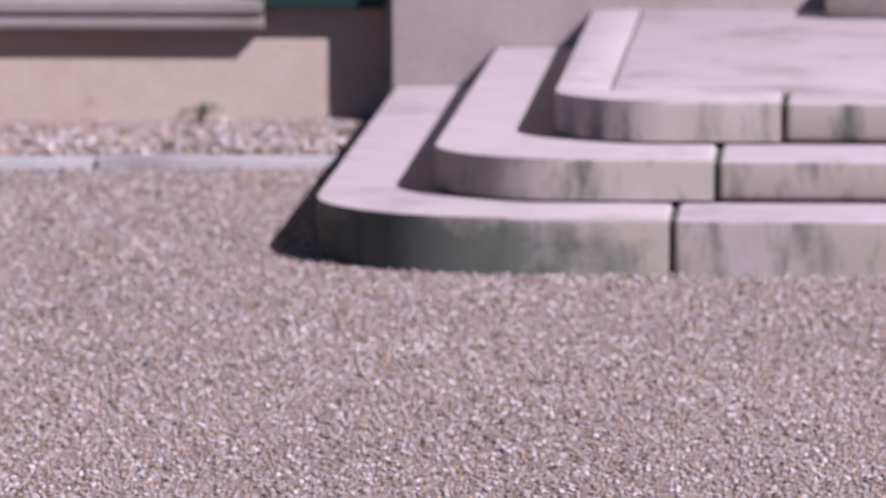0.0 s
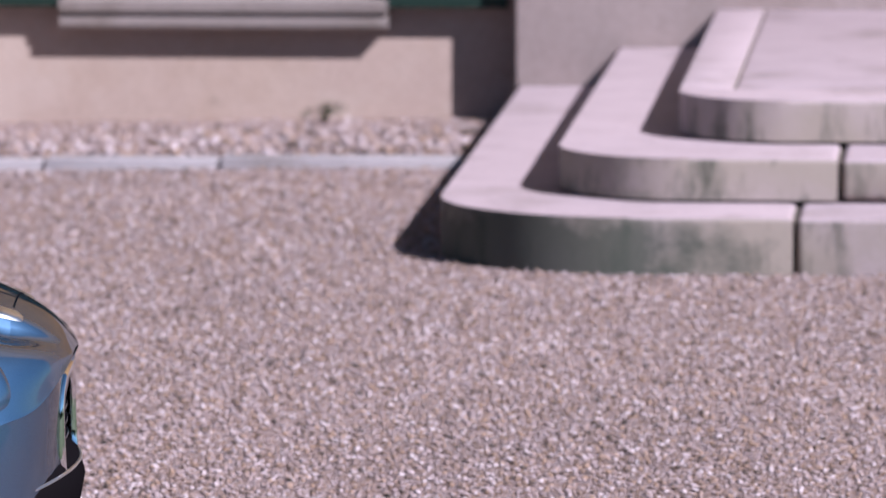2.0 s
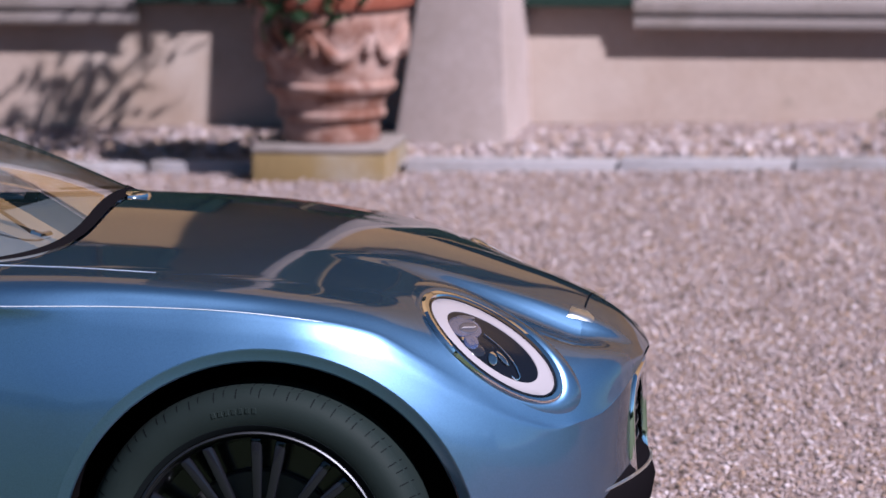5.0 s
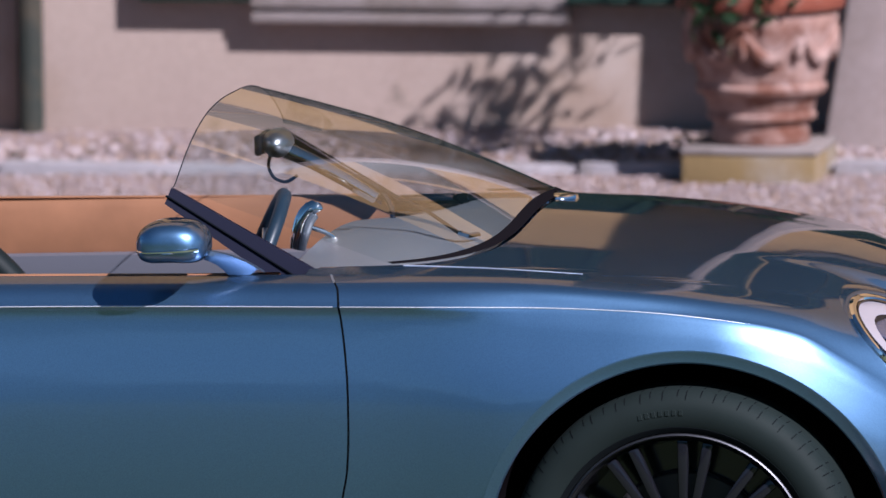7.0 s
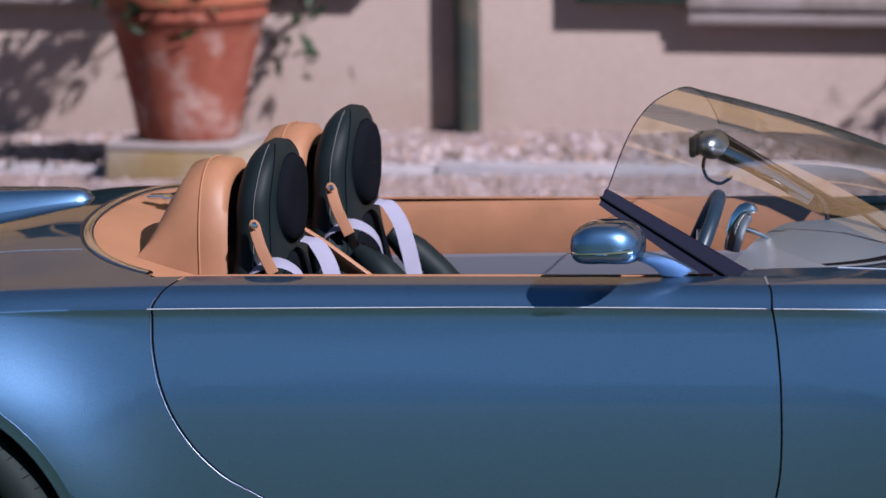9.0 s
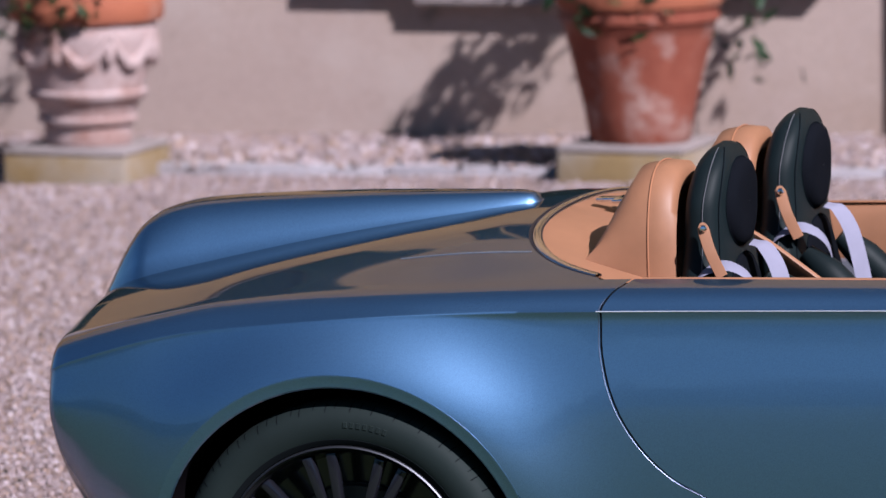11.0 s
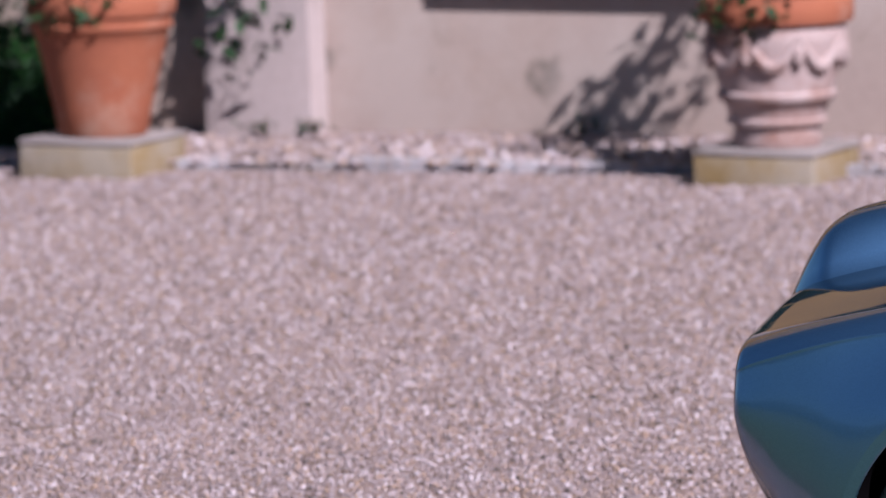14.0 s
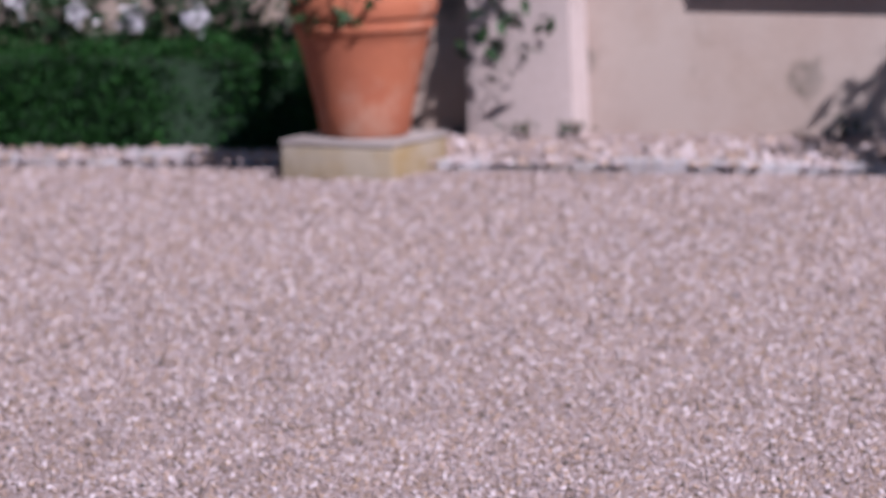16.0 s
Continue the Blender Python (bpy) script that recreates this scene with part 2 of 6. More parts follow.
lemon_leaf = leaf_material("lemon_leaf", (0.006, 0.014, 0.005), (0.012, 0.028, 0.008))
hedge_leaf = leaf_material("hedge_leaf", (0.005, 0.015, 0.004), (0.013, 0.036, 0.008), 0.06)
flower_white = leaf_material("flower_white", (0.294, 0.266, 0.294), (0.406, 0.378, 0.399))
bark = weathered("bark", (0.078, 0.058, 0.039), (0.055, 0.039, 0.027), (0.109, 0.086, 0.062), 20.0, 0.9, 0.5, 120.0)

# ---- the court: ground, house front, steps ----
WALL_Y = 11.53
CAR_YAW, CAR_PITCH = 2.898, 1.5076


def ground_z(x, y):
    """The gravel falls gently towards the rear of the car."""
    rise = 0.0165 * x + 0.003 if x < 1.2 else 0.0228 + 0.010 * (1 - math.exp(-(x - 1.2) / 0.6))
    return rise + (0.016 * x - 0.018) * math.exp(-((x / 2.2) ** 4) - ((y - 0.8) / 2.5) ** 4)


def ground():
    bm = bmesh.new()
    def lines(lo, hi, step, far):
        inner = list(np.arange(lo, hi + 1e-6, step))
        outer = [far * k for k in (0.03, 0.08, 0.25, 1.0)]
        return [lo - o for o in outer[::-1]] + inner + [hi + o for o in outer]
    xs, ys = lines(-12.0, 6.0, 0.25, 1500.0), lines(-6.0, 12.0, 0.25, 1500.0)
    grid(bm, [[(x, y, ground_z(max(-30, min(x, 30)), y)) for x in xs] for y in ys])
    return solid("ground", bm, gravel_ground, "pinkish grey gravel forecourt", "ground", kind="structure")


ground()


def wall_piece(name, x0, x1, y0, y1, z0, z1, material, label, bevel=0.012):
    return solid(name, box(bmesh.new(), x0, x1, y0, y1, z0, z1, bevel), material, label, "wall", kind="structure")


wall_piece("wall_front", -14.0, 2.066, WALL_Y, WALL_Y + 0.45, -0.5, 1.25, plaster, "warm beige lime-plastered house wall")
wall_piece("wall_front_upper", -14.0, 2.066, WALL_Y + 0.004, WALL_Y + 0.45, 1.252, 12.0, ochre_plaster, "ochre-painted upper house wall")
wall_piece("wall_pier_upper", 2.070, 9.0, 11.364, WALL_Y + 0.45, 1.252, 12.0, ochre_plaster, "ochre-painted upper bay of the house")
wall_piece("wall_pier", 2.066, 9.0, 11.36, WALL_Y + 0.45, -0.5, 1.25, plaster_light, "pale plastered projecting bay beside the steps")


def pilaster(name, x0, x1, depth, flare, label):
    """A pilaster or buttress with a battered foot."""
    bm = bmesh.new()
    prof = [(-0.45, 1.9), (0.07, 1.0), (0.51, 0.0), (3.2, -2.0), (12.0, -2.0)]
    rows = []
    for z, k in prof:
        rows.append([(x0 - flare * k, WALL_Y + 0.02, z), (x0 - flare * k, WALL_Y - depth, z), (x1 + 0.013 * k, WALL_Y - depth, z), (x1 + 0.013 * k, WALL_Y + 0.02, z)])
    grid(bm, rows)
    es = [e for e in bm.edges if abs(e.verts[0].co.y - (WALL_Y - depth)) < 1e-3 and abs(e.verts[1].co.y - (WALL_Y - depth)) < 1e-3 and abs(e.verts[0].co.z - e.verts[1].co.z) > 0.1]
    bmesh.ops.bevel(bm, geom=es, offset=0.012, segments=2, affect="EDGES", profile=0.5)
    return solid(name, bm, plaster_light, label, "buttress", kind="structure")


pilaster("buttress", -0.141, 0.140, 0.62, 0.075, "pale plastered buttress with a battered side against the house wall")
pilaster("pilaster", -8.37, -7.97, 0.15, 0.01, "pale plastered pilaster against the house wall")


window_dark = mat("window_dark", (0.010, 0.016, 0.014), 0.10)


def louvred(xa, xb, y0, y1, za, zb, slats):
    """A framed shutter leaf with slats between its stiles."""
    bm = bmesh.new()
    for u0, u1, v0, v1 in ((xa, xa + 0.06, za, zb), (xb - 0.06, xb, za, zb), (xa + 0.06, xb - 0.06, za, za + 0.10), (xa + 0.06, xb - 0.06, zb - 0.1, zb)):
        box(bm, u0, u1, y0, y1, v0, v1, 0.003)
    for i in range(slats):
        z = za + 0.11 + (zb - za - 0.22) * i / slats
        box(bm, xa + 0.06, xb - 0.06, y0 + 0.014, y1 - 0.008, z, z + 0.055)
    return bm


def window_sill(x0, x1, z0):
    sill = thing("window_sill", Matrix.Identity(4), "weathered grey stone window sill with a moulded edge", "sill", "window sills", "structure")
    bm = bmesh.new()
    prof = [(0.004, 0.0), (-0.074, 0.0), (-0.079, 0.012), (-0.079, 0.034), (-0.064, 0.044), (-0.064, 0.052), (-0.088, 0.058), (-0.090, 0.09), (-0.084, 0.098), (0.004, 0.105)]
    rows = [[(x, WALL_Y + y, z0 + z) for y, z in prof] for x in (x0, x1)]
    vs = grid(bm, rows)
    bm.faces.new(vs[0])
    bm.faces.new(vs[1][::-1])
    part("slab", bm, sill_stone, sill, smooth=False)
    bm = bmesh.new()
    box(bm, x0 + 0.07, x1 - 0.07, WALL_Y - 0.006, WALL_Y + 0.02, z0 + 0.105, z0 + 2.15, 0.004)
    part("window_pane", bm, window_dark, sill, "dark window glass above the sill")
    for xa in (x0 - 0.40, x1 - 0.02):
        part("shutter", louvred(xa, xa + 0.42, WALL_Y - 0.076, WALL_Y - 0.004, z0 + 0.072, z0 + 2.15, 26), shutter_green, sill, "open dark green louvred shutter", smooth=False)
    return sill


for x0, x1, z0 in ((0.517, 1.630, 0.375), (-2.293, -1.194, 0.378), (-4.92, -3.82, 0.425), (-7.46, -6.38, 0.470)):
    window_sill(x0, x1, z0)
for x0, x1 in ((0.517, 1.630), (-2.293, -1.194), (-4.92, -3.82), (-7.46, -6.38)):
    window_sill(x0, x1, 4.3)


# unseen grass, added so flank and nose mirror dark green ground
def lawn():
    bm = bmesh.new()
    grid(bm, [[(x, y, ground_z(max(-30, min(x, 30)), y) + 0.012) for x in [-57] + [-12 + 0.25 * i for i in range(73)] + [51]] for y in [-51] + [-6 + 0.25 * i for i in range(23)] + [-0.3]])
    grid(bm, [[(x, y, ground_z(max(-30, min(x, 30)), y) + 0.012) for x in (4.9, 6.0, 12.0, 51.0)] for y in (-0.3, 1.5, 3.0, 6.5)])
    return solid("lawn", bm, weathered("lawn_grass", (0.060, 0.085, 0.036), (0.076, 0.100, 0.046), (0.09, 0.10, 0.055), 2.0, 0.95, 0.5, 200.0), "unseen mown green lawn facing the house, added to darken the car's reflections", "lawn", kind="structure")


lawn()


def unseen_trees():
    """Far trees facing the house, with a ragged top. Unseen, added to darken reflections and fill."""
    rng = random.Random(12)
    bm = bmesh.new()
    n = 420
    tops = []
    for i in range(n + 1):
        a = math.pi * i / n
        tops.append(5.8 + 2.4 * noise.noise(Vector((a * 9, 0, 0))) + 2.6 * noise.noise(Vector((a * 34, 3, 0))) + rng.uniform(-1.1, 1.1))
    rows = []
    for j in range(13):
        row = []
        for i in range(n + 1):
            a = math.pi + math.pi * i / n
            z = tops[i] * j / 12
            q = Vector((math.cos(a) * 9, math.sin(a) * 9, z * 0.35))
            d = 44 + 3.0 * noise.noise(q * 1.3) + 1.6 * noise.noise(q * 4.0) + (2.5 if j == 12 else 0)
            row.append((d * 1.2 * math.cos(a), d * math.sin(a), z - 0.3))
        rows.append(row)
    grid(bm, rows)
    return solid("backdrop", bm, weathered("far_foliage", (0.040, 0.068, 0.024), (0.055, 0.085, 0.032), (0.028, 0.048, 0.018), 1.2, 0.9, 0.6, 9.0), "unseen far dark green trees added to block low sky and shape reflections", "trees", kind="structure")


unseen_trees()


def rounded_step(bm, x0, y0, x1, y1, z0, z1, r, bevel=0.018):
    """A slab whose one front corner is rounded in plan."""
    plan = [(x0, y1)]
    for i in range(15):
        a = math.pi + (math.pi / 2) * i / 14
        plan.append((x0 + r + r * math.cos(a), y0 + r + r * math.sin(a)))
    plan += [(x1, y0), (x1, y1)]
    bot = [bm.verts.new((x, y, z0)) for x, y in plan]
    top = [bm.verts.new((x, y, z1)) for x, y in plan]
    n = len(plan)
    bm.faces.new(bot[::-1])
    cap = bm.faces.new(top)
    for i in range(n):
        bm.faces.new((bot[i], bot[(i + 1) % n], top[(i + 1) % n], top[i]))
    bmesh.ops.bevel(bm, geom=list(cap.edges), offset=bevel, segments=3, affect="EDGES", profile=0.5)
    return bm


def stone_steps():
    st = thing("stone_steps", Matrix.Identity(4), "pale worn stone steps with a rounded corner leading to the house door", "steps", kind="structure")
    data = ((2.07, 7.46, 3.125, -0.2, 0.197, 0.58), (2.405, 7.84, 3.243, 0.206, 0.327, 0.40), (2.742, 8.24, 3.43, 0.336, 0.457, 0.34))
    for k, (x0, y0, xc, z0, z1, r) in enumerate(data):
        bm = bmesh.new()
        rounded_step(bm, x0, y0, xc - 0.007, 11.358 if k < 2 else y0 + 0.34, z0, z1, r)
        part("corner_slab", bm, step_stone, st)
        bm = bmesh.new()
        box(bm, xc + 0.007, 6.4, y0 + 0.003, 11.358 if k < 2 else y0 + 0.34, z0, z1, 0.018, 3)
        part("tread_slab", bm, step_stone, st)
        bm = bmesh.new()
        box(bm, xc - 0.009, xc + 0.009, y0 + 0.035, 11.35 if k < 2 else y0 + 0.33, z0 + 0.002, z1 - 0.014)
        part("mortar_joint", bm, joint_dark, st, "dark recessed mortar joint", smooth=False)
        if k:
            bm = bmesh.new()
            rounded_step(bm, x0 + 0.03, y0 + 0.03, 6.3, 11.35, z0 - 0.014, z0 + 0.002, r - 0.03, 0.001)
            part("mortar_bed", bm, joint_dark, st, "dark mortar bed under the slab", smooth=False)
    z0, z1 = data[2][3], data[2][4]
    for xa, xb in ((2.742, 2.903), (2.911, 6.4)):
        bm = bmesh.new()
        box(bm, xa, xb, 8.24 + 0.345, 11.358, z0, z1 - (0.0 if xa < 2.8 else 0.002), 0.005)
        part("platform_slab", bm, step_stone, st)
    bm = bmesh.new()
    box(bm, 3.52, 6.4, 11.02, 11.358, z1 + 0.001, z1 + 0.11, 0.012)
    part("door_threshold", bm, sill_stone, st, "raised stone threshold before the door")
    return st


joint_dark = weathered("joint_dark", (0.09, 0.075, 0.065), (0.06, 0.05, 0.045), (0.12, 0.10, 0.09), 20.0, 0.95, 0.3, 80.0)
stone_steps()

# ---- the car ----
from mathutils.bvhtree import BVHTree


def paint_material():
    """Metallic paint: a rough blue flake lobe and a paler tighter one under a clear coat that mirrors sharply."""
    m = bpy.data.materials.new("blue_metallic_paint")
    m.use_nodes = True
    nt = m.node_tree
    nt.nodes.remove(nt.nodes["Principled BSDF"])
    cells = node(m, "ShaderNodeTexVoronoi", Scale=900.0)
    link(m, coords(m), cells.inputs["Vector"])
    sep = node(m, "ShaderNodeSeparateColor")
    link(m, cells.outputs["Color"], sep.inputs[0])
    flakes = node(m, "ShaderNodeBsdfGlossy", Roughness=0.45)
    link(m, ramp(m, sep.outputs[0], [(0.0, (0.068, 0.198, 0.360)), (1.0, (0.108, 0.270, 0.478))]), flakes.inputs["Color"])
    pale = node(m, "ShaderNodeBsdfGlossy", Color=(1.0, 0.82, 1.0, 1), Roughness=0.37)
    under = node(m, "ShaderNodeMixShader", Fac=0.115)
    link(m, flakes.outputs[0], under.inputs[1])
    link(m, pale.outputs[0], under.inputs[2])
    # the flakes lie flat under the coat and fade towards a grazing view
    fres = node(m, "ShaderNodeFresnel", IOR=1.5)
    rest = node(m, "ShaderNodeMath")
    rest.operation, rest.inputs[0].default_value = "SUBTRACT", 1.0
    link(m, fres.outputs[0], rest.inputs[1])
    fade = node(m, "ShaderNodeMath")
    fade.operation, fade.inputs[1].default_value = "POWER", 4.4
    link(m, rest.outputs[0], fade.inputs[0])
    dull = node(m, "ShaderNodeBsdfDiffuse", Color=(0.004, 0.008, 0.014, 1))
    body = node(m, "ShaderNodeMixShader")
    link(m, fade.outputs[0], body.inputs[0])
    link(m, dull.outputs[0], body.inputs[1])
    link(m, under.outputs[0], body.inputs[2])
    coat = node(m, "ShaderNodeBsdfGlossy", Color=(0.92, 0.92, 0.92, 1), Roughness=0.045)
    both = node(m, "ShaderNodeMixShader")
    link(m, fres.outputs[0], both.inputs[0])
    link(m, body.outputs[0], both.inputs[1])
    link(m, coat.outputs[0], both.inputs[2])
    link(m, both.outputs[0], nt.nodes["Material Output"].inputs[0])
    return m


paint = paint_material()
chrome = mat("chrome", (0.80, 0.80, 0.82), 0.06, 1.0)
brushed = mat("brushed_aluminium", (0.62, 0.63, 0.66), 0.32, 1.0)
edge_bright = mat("edge_bright", (0.85, 0.85, 0.93), 0.50, 1.0)
edge_metal = mat("edge_metal", (0.13, 0.15, 0.21), 0.45, 1.0)
gloss_black = mat("gloss_black", (0.008, 0.008, 0.011), 0.14, Specular_IOR_Level=0.4)
dark_trim = mat("dark_trim", (0.006, 0.007, 0.013), 0.4, Specular_IOR_Level=0.2)
liner = mat("arch_liner", (0.006, 0.005, 0.006), 0.9, Specular_IOR_Level=0.0)
seam_dark = mat("seam_shadow", (0.005, 0.006, 0.008), 0.7, Specular_IOR_Level=0.0)
navy_frame = mat("navy_frame", (0.003, 0.0035, 0.0135), 0.45, Specular_IOR_Level=0.1)
white_lens = mat("white_lens", (0.27, 0.24, 0.26), 0.3, Specular_IOR_Level=0.3)
lamp_glass = mat("lamp_glass", (0.9, 0.95, 1.0), 0.02, Transmission_Weight=1.0, IOR=1.45)


def leather(name, colour, rough, shine=0.3):
    m = mat(name, colour, rough, Specular_IOR_Level=shine)
    cells = node(m, "ShaderNodeTexVoronoi", Scale=420.0)
    link(m, coords(m), cells.inputs["Vector"])
    tone = ramp(m, noise_tex(m, 9.0, 5.0), [(0.3, tuple(c * 0.88 for c in colour)), (0.7, tuple(min(1, c * 1.1) for c in colour))])
    base(m, tone)
    bump(m, cells.outputs["Distance"], 0.05, 0.002)
    return m


tan_leather = leather("tan_leather", (0.236, 0.112, 0.059), 0.50)
black_leather = leather("black_leather", (0.0050, 0.0085, 0.0095), 0.56, 0.14)
black_suede = leather("black_suede", (0.0045, 0.005, 0.007), 0.95, 0.02)
belt_cloth = leather("belt_cloth", (0.20, 0.19, 0.245), 0.8, 0.1)
rubber = leather("tyre_rubber", (0.0105, 0.0150, 0.0145), 0.68, 0.12)


def screen_glass():
    m = bpy.data.materials.new("screen_glass")
    m.use_nodes = True
    nt = m.node_tree
    nt.nodes.remove(nt.nodes["Principled BSDF"])
    # thin glass: the same mirroring from both of its sides
    face = node(m, "ShaderNodeLayerWeight", Blend=0.5)
    steep = node(m, "ShaderNodeMath")
    steep.operation, steep.inputs[1].default_value = "POWER", 2.4
    link(m, face.outputs["Facing"], steep.inputs[0])
    fres = node(m, "ShaderNodeMath")
    fres.operation, fres.inputs[1].default_value, fres.inputs[2].default_value = "MULTIPLY_ADD", 0.85, 0.06
    link(m, steep.outputs[0], fres.inputs[0])
    clear = node(m, "ShaderNodeBsdfTransparent", Color=(0.90, 0.93, 0.91, 1))
    shine = node(m, "ShaderNodeBsdfGlossy", Roughness=0.0)
    blend = node(m, "ShaderNodeMixShader")
    link(m, fres.outputs[0], blend.inputs[0])
    link(m, clear.outputs[0], blend.inputs[1])
    link(m, shine.outputs[0], blend.inputs[2])
    link(m, blend.outputs[0], nt.nodes["Material Output"].inputs[0])
    return m


glass = screen_glass()

# Lengthwise curves of the body: x is forward, y to the car's left, z up; the wheels stand at x = FX and RX.
FX, RX = 1.218, -1.225
NOSE, TAIL = 1.945, -1.988
z_centre = spline([(-1.988, 0.77), (-1.97, 0.80), (-1.88, 0.846), (-1.69, 0.888), (-1.44, 0.934), (-1.2, 0.968), (-1.0, 0.988), (-0.6, 0.99), (0.5, 0.955), (0.85, 0.938), (1.0, 0.926), (1.25, 0.903), (1.45, 0.868), (1.55, 0.836), (1.65, 0.799), (1.76, 0.756), (1.86, 0.704), (1.91, 0.664), (1.945, 0.622)])
z_should = spline([(-1.988, 0.74), (-1.95, 0.768), (-1.865, 0.792), (-1.75, 0.826), (-1.63, 0.853), (-1.51, 0.875), (-1.27, 0.895), (-1.0, 0.902), (-0.68, 0.904), (-0.1, 0.898), (0.5, 0.890), (0.8, 0.887), (1.1, 0.869), (1.33, 0.840), (1.44, 0.816), (1.53, 0.785), (1.62, 0.747), (1.72, 0.705), (1.82, 0.664), (1.9, 0.638), (1.945, 0.619)])
z_crease = spline([(-1.988, 0.67), (-1.8, 0.76), (-1.5, 0.825), (-1.0, 0.853), (-0.1, 0.848), (0.57, 0.838), (0.9, 0.831), (1.12, 0.820), (1.34, 0.792), (1.45, 0.762), (1.54, 0.702), (1.626, 0.638), (1.735, 0.566), (1.80, 0.540), (1.86, 0.545), (1.92, 0.585), (1.945, 0.614)])
half_width = spline([(-1.9, 0.850), (-1.25, 0.866), (-0.6, 0.846), (0.0, 0.838), (0.6, 0.848), (0.9, 0.860), (1.1, 0.859), (1.3, 0.848), (1.5, 0.836), (1.8, 0.835)])
z_bottom = spline([(-1.988, 0.62), (-1.94, 0.55), (-1.885, 0.485), (-1.845, 0.41), (-1.76, 0.29), (-1.5, 0.20), (0.0, 0.18), (1.5, 0.20), (1.80, 0.24), (1.895, 0.30), (1.914, 0.42), (1.924, 0.55), (1.934, 0.59), (1.945, 0.612)])


def end_round(x, nose=1.948):
    """How much of the width is left where nose and tail round off in plan."""
    if x > 1.28:
        return max(0.0, 1 - min(1.0, (x - 1.28) / (nose - 1.28)) ** 2.05) ** 0.5
    if x < -1.56:
        side, rear = 1 - 0.9 * max(0.0, -1.62 - x) ** 2, (x + 1.991) / 0.135
        return max(0.0, side - 0.03 * math.log1p(math.exp(min(60.0, (side - rear) / 0.03))))
    return 1.0


VS = (0.0, 0.20, 0.40, 0.525, 0.55, 0.63, 0.70, 0.85, 1.0)
crease_cut = spline([(-1.988, 0.0), (-1.05, 0.0), (-0.75, 1.0), (0.9, 1.0), (1.25, 1.6), (1.42, 1.4), (1.60, 1.0), (1.72, 0.4), (1.80, 0.0), (1.945, 0.0)])


def hermite(vs, ps, v, end_flat=False, sharp=0.0):
    """A smooth curve through ps at vs; at the crease, the fifth point, it may break by the share sharp."""
    i = min(max(j for j in range(len(vs)) if vs[j] <= v), len(vs) - 2)

    def slope(k):
        if k == 0:
            return (ps[1] - ps[0]) / (vs[1] - vs[0])
        if k == len(vs) - 1:
            return 0.0 if end_flat else (ps[-1] - ps[-2]) / (vs[-1] - vs[-2])
        m = (ps[k + 1] - ps[k - 1]) / (vs[k + 1] - vs[k - 1])
        if k == 4 and sharp:
            own = (ps[5] - ps[4]) / (vs[5] - vs[4]) if i == 4 else (ps[4] - ps[3]) / (vs[4] - vs[3])
            m += sharp * (own - m)
        return m
    h = vs[i + 1] - vs[i]
    t = (v - vs[i]) / h
    return ((1 + 2 * t) * (1 - t) ** 2 * ps[i] + t * (1 - t) ** 2 * h * slope(i) + t * t * (3 - 2 * t) * ps[i + 1] + t * t * (t - 1) * h * slope(i + 1))


inset = spline([(-1.9, 0.13), (0.9, 0.125), (1.2, 0.165), (1.45, 0.235), (1.62, 0.27), (1.9, 0.16)])


crown = spline([(-2.0, 0.0), (0.62, 0.0), (0.95, 0.75), (1.15, 1.0), (1.60, 1.0), (1.74, 0.7), (1.85, 0.0), (1.95, 0.0)])


def section(x):
    e = end_round(x)
    w = half_width(x) * e
    zb, zc, zs, zt = z_bottom(x), z_crease(x), z_should(x), z_centre(x)
    zc = max(zc, zb + 0.003)
    zs, zt = max(zs, zc + 0.003), max(zt, zc + 0.006)
    k = crease_cut(x) * e
    kk = 0.34 * min(1.0, k) * min(1.0, max(0.0, (1.30 - x) / 0.45))
    # the flank is fullest a little below the crease and tucks in towards the sill
    lo = end_round(x, 1.926) if x > 1.28 else e
    wl = half_width(x) * lo
    # behind the rear wheel the flank turns under
    under = min(1.0, max(0.0, (-1.50 - x) / 0.38))
    under = under * under * (3 - 2 * under)
    cr = crown(x) * e
    side = [(wl - (0.085 + 0.150 * under) * lo, zb), (wl - (0.020 + 0.060 * under) * lo, zb + (zc - zb) * 0.34), (0.5 * (w + wl) + 0.004 * kk, zb + (zc - zb) * (0.70 - 0.04 * kk)), (w - 0.0165 * e - 0.0085 * kk - 0.009 * cr, zc - (0.010 + 0.022 * kk + 0.030 * cr) * (zc - zb) / 0.6), (w - 0.018 * e + 0.0055 * k - 0.032 * cr, zc), (w - 0.46 * inset(x) * e, zc + (zs - zc) * 0.66), (w - inset(x) * e, zs)]
    ys = side[-1][0]
    f = min(1.0, max(0.0, (x + 1.10) / 0.55))
    mid = 0.80 - 0.16 * f * f * (3 - 2 * f)
    return side + [(ys * 0.56, zs + (zt - zs) * mid), (0.0, zt)]


def flare(x, z):
    """The wheel arches swell outwards round their lips."""
    k = 0.0
    for cx, cz, amp in ((1.225, 0.33, 0.014), (-1.235, 0.33, 0.060)):
        r = math.hypot(x - cx, z - cz)
        k += amp * (0.40 + 0.60 * max(0.0, (z - cz) / max(r, 0.01))) * math.exp(-(max(0.0, r - 0.37) / 0.145) ** 2) * (1 if z < 0.9 else 0)
    return k


fold_depth = spline([(0.9, 0.0), (1.22, 0.0), (1.45, 0.006), (1.65, 0.024), (1.79, 0.034), (1.85, 0.020), (1.91, 0.004), (1.92, 0.0), (1.95, 0.0)])


